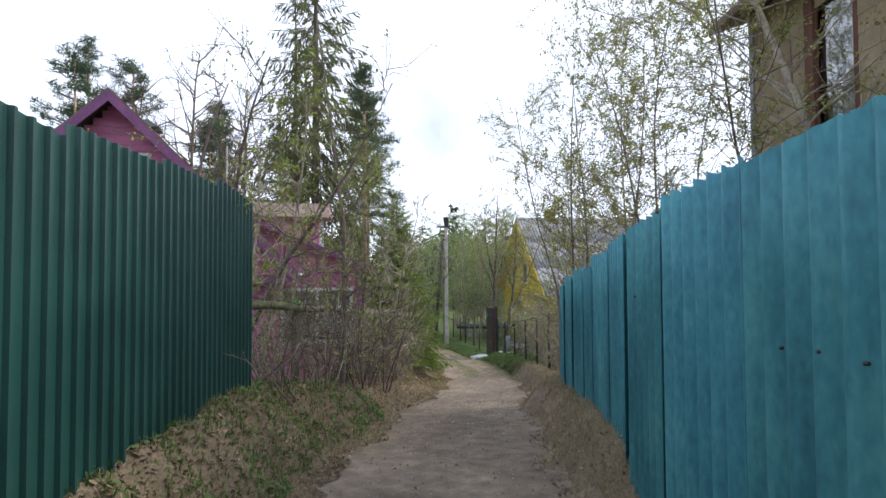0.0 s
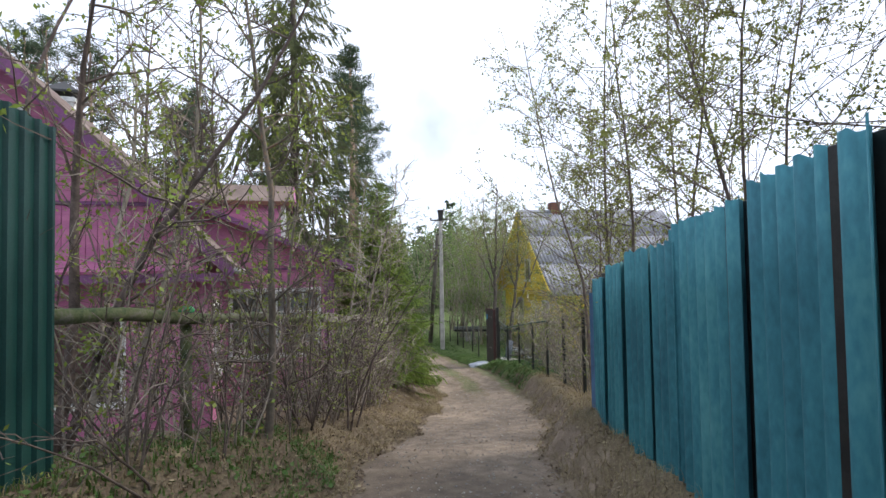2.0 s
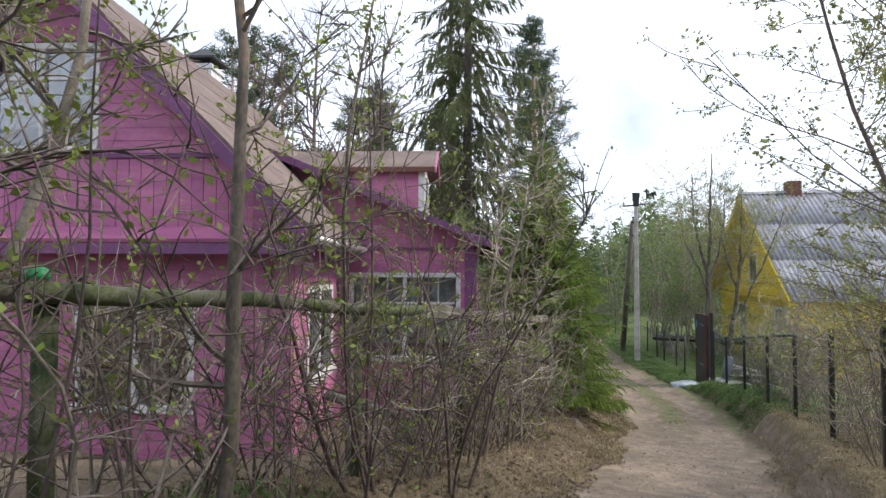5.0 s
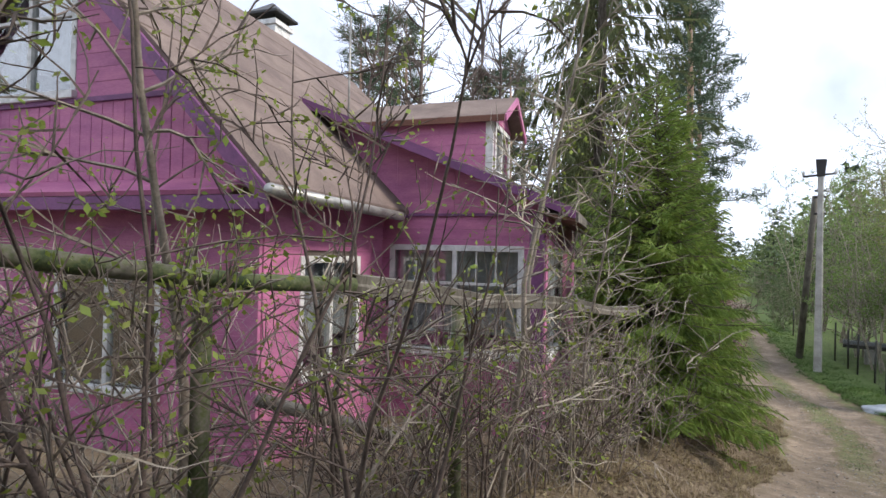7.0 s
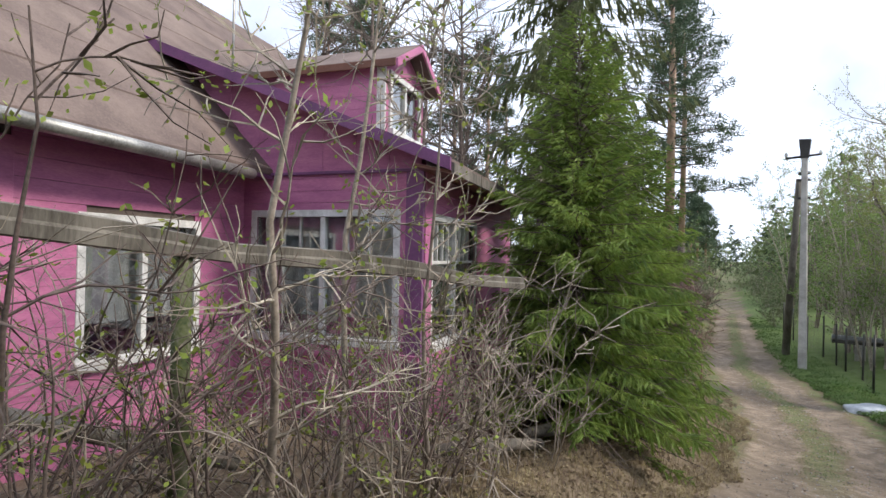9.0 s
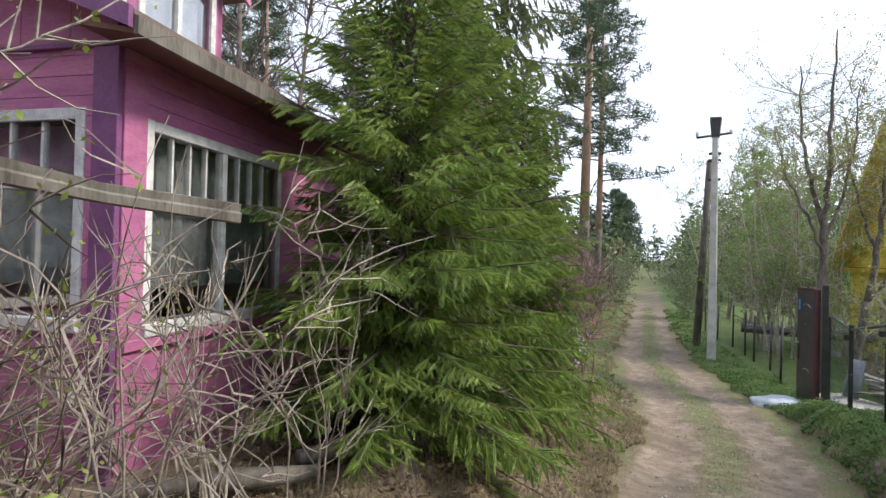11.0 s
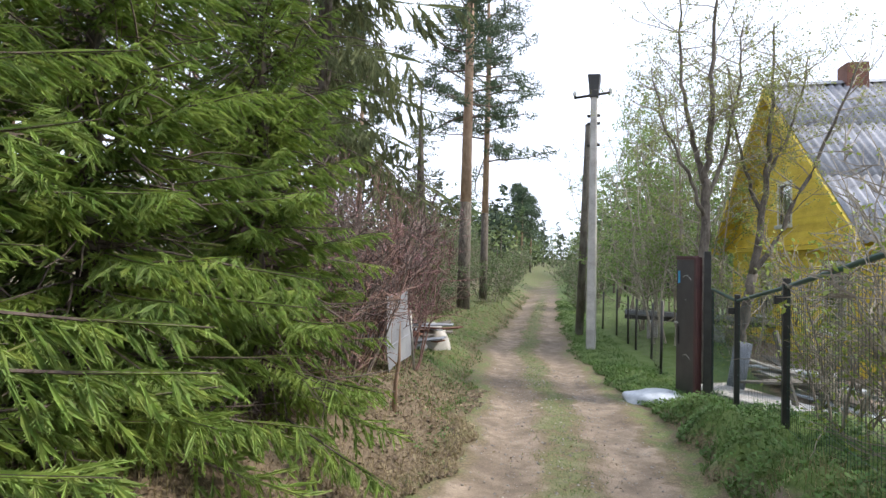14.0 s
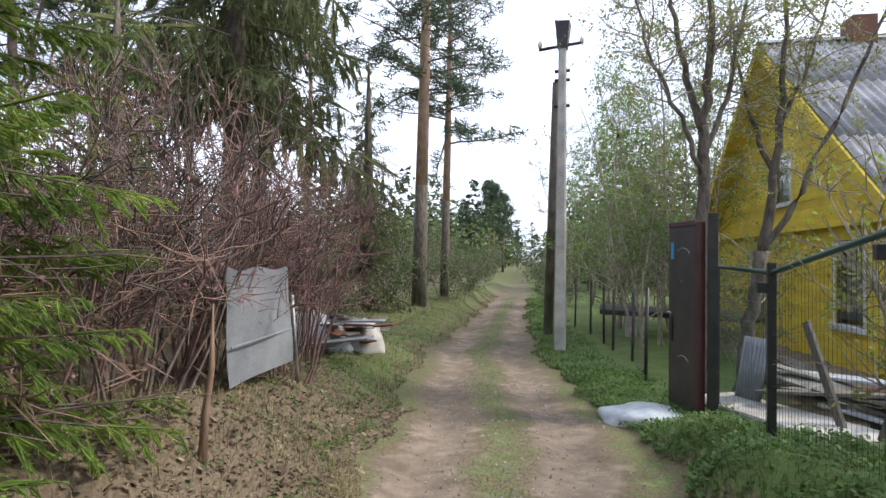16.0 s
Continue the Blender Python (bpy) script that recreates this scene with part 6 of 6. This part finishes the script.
limbed_tree(2.15, 26.2, "straight forked yard tree with fresh pale leaves", [
    ([(0, 0, -0.2), (0.0, 0, 1.5), (0.02, 0, 2.8), (0.0, 0, 3.6)], 0.095, 0.07),
    ([(0.0, 0, 3.55), (-0.2, 0.1, 4.3), (-0.4, 0.15, 5.4), (-0.45, 0.2, 7.0)], 0.06, 0.015),
    ([(0.0, 0, 3.5), (0.08, -0.05, 4.6), (0.1, 0.0, 6.0), (0.2, 0.05, 7.6)], 0.065, 0.015),
    ([(0.0, 0, 3.2), (0.3, 0.2, 4.0), (0.55, 0.3, 5.2), (0.6, 0.4, 6.4)], 0.045, 0.012),
    ([(0.0, 0, 2.9), (-0.3, -0.2, 3.7), (-0.7, -0.3, 4.6), (-0.9, -0.3, 5.6)], 0.04, 0.01)], 360, 5200, 0.042)
limbed_tree(2.66, 26.85, "leaning yard tree with spreading forked limbs", [
    ([(0, 0, -0.2), (0.14, 0, 0.9), (0.32, 0, 2.05)], 0.1, 0.085),
    ([(0.32, 0, 2.0), (0.46, 0.0, 3.0), (0.56, 0.0, 4.0), (0.6, 0.05, 5.2), (0.66, 0.1, 6.6)], 0.075, 0.015),
    ([(0.32, 0, 1.95), (0.75, -0.1, 2.8), (1.2, -0.15, 3.85), (1.6, -0.2, 4.9), (1.9, -0.2, 5.8)], 0.05, 0.012),
    ([(0.48, 0, 3.1), (0.2, 0.1, 3.9), (0.0, 0.15, 4.9), (-0.1, 0.2, 6.0)], 0.04, 0.01),
    ([(0.55, 0, 3.8), (0.95, 0.15, 4.7), (1.2, 0.2, 5.9)], 0.035, 0.01)], 361, 5200, 0.04)
# yellow-green bush in the yard
branchy("yellow_shrub", 3.25, 29.2, "yellow-green bush leafing out before the yellow gable", 2.6, 1.2, 364, 9, M_TWIG, M_LEAF, 0.05, 1500, 7, 6, 0.016, category="shrub", group="yard shrubs", bare=0.1, wobble=0.18, twig_len=0.45, base_r=0.3, clump=2)
# light green willows along the road beyond the gate
WIL = [(2.3, 31.4, 6.0), (1.6, 31.5, 6.0), (2.4, 34.5, 6.5), (0.9, 34.5, 6.0), (1.8, 38, 7.0), (0.2, 38.5, 6.5), (3.4, 38, 7.0), (-0.6, 43, 6.5), (1.2, 43, 7.5), (3.2, 43, 7), (-1.8, 48, 7), (0.5, 49, 8), (4.5, 47, 8), (-3.2, 55, 7), (-0.5, 56, 8), (6.5, 41, 7), (8.5, 45, 8)]
for k, (x, y, h) in enumerate(WIL):
    branchy("willow", x, y, "slender willow in light green spring leaf", h * 1.25, 1.8, 400 + k, 5, M_TWIG, M_LEAFG, 0.075, 2300, 10, 6, 0.045, category="tree", group="roadside willows", tw_segs=2, bare=0.12, wobble=0.16, twig_len=0.6, base_r=0.4, clump=2)
# low growth along the left of the far road
LOW = [(-6.3, 33.5, 2.2), (-6.9, 36.5, 2.4), (-7.6, 40, 2.8), (-8.8, 44, 2.6), (-9.8, 49, 3.2), (-11.4, 55, 3.4), (-7.8, 31, 2.6), (-5.9, 31.2, 1.6), (-8.3, 36, 3.2), (-9.5, 40, 3.6), (-10.5, 45, 3.6), (-7.2, 34.5, 2.6),
       (-2.4, 47, 2.4), (-3.0, 50, 2.8), (-4.0, 55, 3.2), (-5.2, 61, 3.6), (-5.4, 38, 1.8), (-6.1, 42, 2.2), (-7.0, 47, 2.2), (-8.2, 52, 2.6), (-9.2, 57, 2.8), (-10.8, 64, 3.0), (-12.2, 71, 3.2), (-1.9, 42, 2.0), (-7.0, 68, 3.2), (-8.8, 73, 3.2), (-13.2, 60, 4.0), (-14.5, 66, 4.2), (-6.4, 67, 3.8)]
for k, (x, y, h) in enumerate(LOW):
    branchy("roadside_shrub", x, y, "mixed roadside shrub with olive spring leaves", h, 1.5, 440 + k, 8, M_TWIG, M_LEAFF, 0.07, 1500, 6, 4, 0.018, category="shrub", group="far roadside shrubs", tw_segs=2, bare=0.08, wobble=0.2, twig_len=0.55, base_r=0.5, clump=2)


UND = [(-4.4, 23.6, 2.6), (-5.2, 25.2, 2.4), (-5.6, 27.0, 2.0), (-7.4, 25.6, 3.2), (-8.2, 28.2, 3.0), (-6.8, 30.0, 2.6), (-9.6, 26.0, 3.4), (-10.5, 30.0, 3.6), (-8.6, 33.5, 3.2), (-11.5, 34.0, 3.8), (-5.4, 21.8, 2.8), (-4.6, 20.2, 2.6), (-6.6, 22.6, 3.2), (-12.8, 26.0, 3.8)]
for k, (x, y, h) in enumerate(UND):
    branchy("underwood_shrub", x, y, "dense olive underwood below the tall conifers", h, 1.7, 480 + k, 7, M_TWIG, M_LEAFF, 0.06, 1300, 7, 5, 0.018, category="shrub", group="underwood", tw_segs=2, bare=0.06, wobble=0.22, twig_len=0.5, base_r=0.5, clump=2)


def far_woods():
    """Distant woods as clouds of leaf clumps with trunks, mixed conifers and leaf trees."""
    r2 = np.random.default_rng(77)
    C, F, T = Soup(), Soup(), Soup()
    spots = []
    for _ in range(330):
        a = r2.uniform(-80, 80)
        d = r2.uniform(48, 120)
        x, y = d * math.sin(math.radians(a)), 5 + d * math.cos(math.radians(a))
        l, r = np.interp(y, EY, EL), np.interp(y, EY, ER)
        if l - 3 < x < r + 2:
            continue
        if y < 45 and abs(x) < 12:
            continue
        spots.append((x, y))
    for _ in range(260):
        y = r2.uniform(50, 118)
        l, r = np.interp(y, EY, EL), np.interp(y, EY, ER)
        off = 3.2 + abs(r2.normal(0, 11))
        spots.append((l - off if r2.uniform() < 0.5 else r + off, y))
    for _ in range(70):
        spots.append((r2.uniform(-34, 10), r2.uniform(120, 150)))
    for _ in range(60):
        spots.append((r2.uniform(-40, 40), r2.uniform(-45, -12)))
    for _ in range(60):
        spots.append((r2.uniform(20, 40) if r2.uniform() < 0.5 else r2.uniform(-40, -19), r2.uniform(-8, 40)))
    for x, y in spots:
        z = gz(x, y)
        fir = r2.uniform() < 0.36
        h = r2.uniform(6, 11) if fir else r2.uniform(4.5, 8.5)
        n = 160
        q = r2.uniform(0.08, 1, n)
        rad = (1 - q) * 2.0 + 0.15 if fir else 2.1 * np.sqrt(np.clip(1 - ((q - 0.55) / 0.5) ** 2, 0.02, 1))
        ang = r2.uniform(0, 2 * np.pi, n)
        rr = rad * np.sqrt(r2.uniform(0.1, 1, n))
        c = np.stack([x + rr * np.cos(ang), y + rr * np.sin(ang), z + q * h], -1)
        dd = r2.normal(0, 1, (n, 3))
        dd[:, 2] = dd[:, 2] * 0.4 - (0.3 if fir else 0)
        dd /= np.linalg.norm(dd, axis=1, keepdims=True)
        e = np.cross(dd, r2.normal(0, 1, (n, 3)))
        e /= np.linalg.norm(e, axis=1, keepdims=True) + 1e-9
        sz = r2.uniform(0.3, 0.85, (n, 1)) * (1.1 if fir else 0.9)
        v = np.stack([c - e * sz * 0.3, c + dd * sz * 0.5 - e * sz * 0.1, c + dd * sz, c + dd * sz * 0.4 + e * sz * 0.35], 1).reshape(-1, 3)
        (C if fir else F).add(v, np.arange(n * 4).reshape(-1, 4))
        T.add(*tube_arrays([(x, y, z - 0.3), (x, y, z + h * 0.6)], [0.1, 0.03], 5))
    tagged(C.thing("far_conifers", M_FARFIR), "distant dark conifers closing the view", "woods", kind="stuff")
    tagged(F.thing("far_leaf_trees", M_LEAFF), "distant pale green spring trees closing the view", "woods", kind="stuff")
    tagged(T.thing("far_trunks", M_BARK), "trunks of the distant woods", "woods", kind="stuff")


far_woods()

# ---------------------------------------------------------------- ground cover


def blades(n, region, hmin, hmax, width, material, name, label, bendy=0.5, seed=1, clumpy=0.0):
    r2 = np.random.default_rng(seed)
    x, y = region(r2, n)
    if clumpy:
        cx = np.sin(x * 5.1 + y * 2.7) * np.sin(y * 4.3 - x * 3.1) + 0.5 * np.sin(x * 13 + 1) * np.sin(y * 11)
        keep = r2.uniform(-1, 1, len(x)) < cx * clumpy + 0.35
        x, y = x[keep], y[keep]
    n = len(x)
    z = ground_z(x, y) - 0.012
    h = r2.uniform(hmin, hmax, n)
    a = r2.uniform(0, 2 * np.pi, n)
    b = r2.uniform(0.1, 1.0, n) * bendy
    dx, dy = np.cos(a) * b, np.sin(a) * b
    px, py = -np.sin(a) * width, np.cos(a) * width
    p0 = np.stack([x - px, y - py, z], -1)
    p1 = np.stack([x + px, y + py, z], -1)
    m0 = np.stack([x - px * 0.7 + dx * h * 0.35, y - py * 0.7 + dy * h * 0.35, z + h * 0.6], -1)
    m1 = np.stack([x + px * 0.7 + dx * h * 0.35, y + py * 0.7 + dy * h * 0.35, z + h * 0.6], -1)
    t = np.stack([x + dx * h, y + dy * h, z + h * (1 - 0.35 * b)], -1)
    v = np.stack([p0, p1, m1, m0, t], 1).reshape(-1, 3)
    i = np.arange(n)[:, None] * 5
    s = Soup().add(v, i + np.array([[0, 1, 2, 3]]))
    s.f.append(i + np.array([[3, 2, 4]]))
    return tagged(s.thing(name, material), label, "grass", kind="stuff")


def reg(y0, y1, side, near, far):
    def f(r2, n):
        y = r2.uniform(y0, y1, n)
        l, r = track_edges(y)
        d = near + (far - near) * r2.uniform(0, 1, n) ** 1.4
        return (l - d if side < 0 else r + d), y
    return f


def mid_reg(y0, y1, w):
    def f(r2, n):
        y = r2.uniform(y0, y1, n)
        l, r = track_edges(y)
        return (l + r) / 2 + r2.normal(0, w, n), y
    return f


blades(26000, reg(1.0, 14.5, -1, -0.05, 1.4), 0.03, 0.13, 0.0022, M_DRYG, "dry_grass", "dry straw-coloured grass on the bank", 1.3, 1, 0.5)
blades(30000, reg(2.5, 20.5, 1, -0.05, 1.6), 0.03, 0.14, 0.0022, M_DRYG, "dry_grass", "dry straw-coloured grass on the bank", 1.3, 2, 0.4)
blades(24000, reg(13.5, 22.0, -1, -0.25, 1.6), 0.03, 0.16, 0.002, M_DRYG, "dry_grass", "dry grass under the spruces", 1.2, 3, 0.5)
blades(9000, reg(0.5, 9.0, -1, 0.15, 1.4), 0.03, 0.11, 0.007, M_GRASS, "weeds", "green weeds sprouting on the bank", 0.9, 4, 0.7)
blades(17000, reg(18.2, 27.5, 1, 0.0, 1.15), 0.02, 0.13, 0.003, M_GRASS, "green_grass", "fresh green grass on the verge", 1.1, 5, 0.8)
blades(24000, reg(26.5, 46.0, 1, 0.0, 1.3), 0.02, 0.12, 0.004, M_GRASS, "green_grass", "fresh green grass below the utility pole", 0.8, 6, 0.3)
blades(15000, mid_reg(18.5, 46, 0.2), 0.015, 0.045, 0.0028, M_GRASS, "green_grass", "short turf between the wheel ruts", 0.8, 7, 0.5)
blades(9000, mid_reg(17.5, 46, 0.26), 0.015, 0.04, 0.0026, M_DRYG, "dry_grass", "dry worn stalks between the wheel ruts", 1.1, 17, 0.6)
blades(22000, reg(21.5, 48.0, -1, 0.0, 2.6), 0.03, 0.12, 0.004, M_GRASS, "green_grass", "short turf left of the track", 0.9, 8, 0.3)
blades(12000, reg(21.0, 44.0, -1, 0.0, 2.4), 0.03, 0.14, 0.003, M_DRYG, "dry_grass", "dry stalks left of the track", 1.0, 9, 0.3)


def litter(n, region, size, name, label, seed, material=M_LITTER):
    r2 = np.random.default_rng(seed)
    x, y = region(r2, n)
    z = ground_z(x, y) + r2.uniform(0.004, 0.022, n)
    c = np.stack([x, y, z], -1)
    a = r2.uniform(0, 2 * np.pi, n)
    tilt = r2.normal(0, 0.35, n)
    d = np.stack([np.cos(a), np.sin(a), tilt], -1)
    e = np.stack([-np.sin(a), np.cos(a), r2.normal(0, 0.35, n)], -1)
    s = size * r2.uniform(0.5, 1.3, (n, 1))
    v = np.stack([c - d * s, c + e * s * 0.6 + np.array([0, 0, 0.004]), c + d * s, c - e * s * 0.6], 1).reshape(-1, 3)
    return tagged(Soup().add(v, np.arange(n * 4).reshape(-1, 4)).thing(name, material), label, "leaves", kind="stuff")


litter(15000, reg(0.8, 14.0, -1, -0.15, 1.6), 0.024, "leaf_litter", "brown dead leaves on the bank", 51)
litter(16000, reg(13.5, 24.0, -1, -0.25, 1.9), 0.024, "leaf_litter", "brown dead leaves under the spruces and shrubs", 52)
litter(4500, reg(1.0, 15.0, 1, -0.2, 0.9), 0.022, "leaf_litter", "brown dead leaves along the fence foot", 53)
litter(1500, lambda r2, n: (r2.uniform(-1.2, 1.6, n), r2.uniform(1, 22, n)), 0.016, "leaf_litter", "scattered dead leaves on the track", 54)


def pebbles(n, seed):
    r2 = np.random.default_rng(seed)
    y = r2.uniform(1.5, 27, n)
    l, r = track_edges(y)
    x = l + (r - l) * r2.beta(1.6, 1.6, n)
    z = ground_z(x, y)
    s = 0.004 + 0.016 * r2.uniform(0, 1, n) ** 3
    o = np.array([(1, 0, 0), (0, 1, 0), (-1, 0, 0), (0, -1, 0), (0, 0, 0.7), (0, 0, -0.6)])
    v = o[None] * s[:, None, None] * r2.uniform(0.6, 1.3, (n, 6, 1)) + np.stack([x, y, z + s * 0.25], -1)[:, None, :]
    f = np.array([(0, 1, 4), (1, 2, 4), (2, 3, 4), (3, 0, 4), (1, 0, 5), (2, 1, 5), (3, 2, 5), (0, 3, 5)])
    F = (np.arange(n)[:, None, None] * 6 + f[None]).reshape(-1, 3)
    return tagged(Soup().add(v.reshape(-1, 3), F).thing("pebbles", M_STONE), "small grey pebbles and clods on the track", "stones", kind="stuff")


pebbles(9000, 61)


def verge_weeds(n, region, hi, name, label, seed, size):
    """Low broad-leaved weeds: leaf pairs held just above the soil in clumps."""
    r2 = np.random.default_rng(seed)
    x, y = region(r2, n)
    c = np.sin(x * 6.3 + y * 3.1) * np.sin(y * 4.9 - x * 2.3)
    k = r2.uniform(-1, 1, n) < c + 0.15
    x, y, c = x[k], y[k], c[k]
    z = ground_z(x, y) + r2.uniform(0.01, 1, len(x)) * hi * (0.5 + 0.5 * np.clip(c, 0, 1))
    n = len(x)
    a = r2.uniform(0, 2 * np.pi, n)
    d = np.stack([np.cos(a), np.sin(a), r2.normal(0.1, 0.4, n)], -1)
    e = np.stack([-np.sin(a), np.cos(a), r2.normal(0, 0.4, n)], -1)
    s = size * r2.uniform(0.5, 1.4, (n, 1))
    p = np.stack([x, y, z], -1)
    v = np.stack([p, p + d * s * 0.5 + e * s * 0.38, p + d * s, p + d * s * 0.5 - e * s * 0.38], 1).reshape(-1, 3)
    return tagged(Soup().add(v, np.arange(n * 4).reshape(-1, 4)).thing(name, M_GRASS), label, "weeds", kind="stuff")


verge_weeds(30000, reg(17.8, 28.0, 1, 0.0, 1.5), 0.1, "verge_weeds", "low leafy green weeds on the verge", 71, 0.035)
verge_weeds(9000, reg(0.5, 9.0, -1, 0.15, 1.5), 0.09, "bank_weeds", "low leafy green weeds on the leaf-strewn bank", 72, 0.04)
verge_weeds(7000, reg(20.5, 27.0, -1, 0.0, 1.6), 0.05, "verge_weeds", "low leafy weeds among fallen leaves", 73, 0.03)
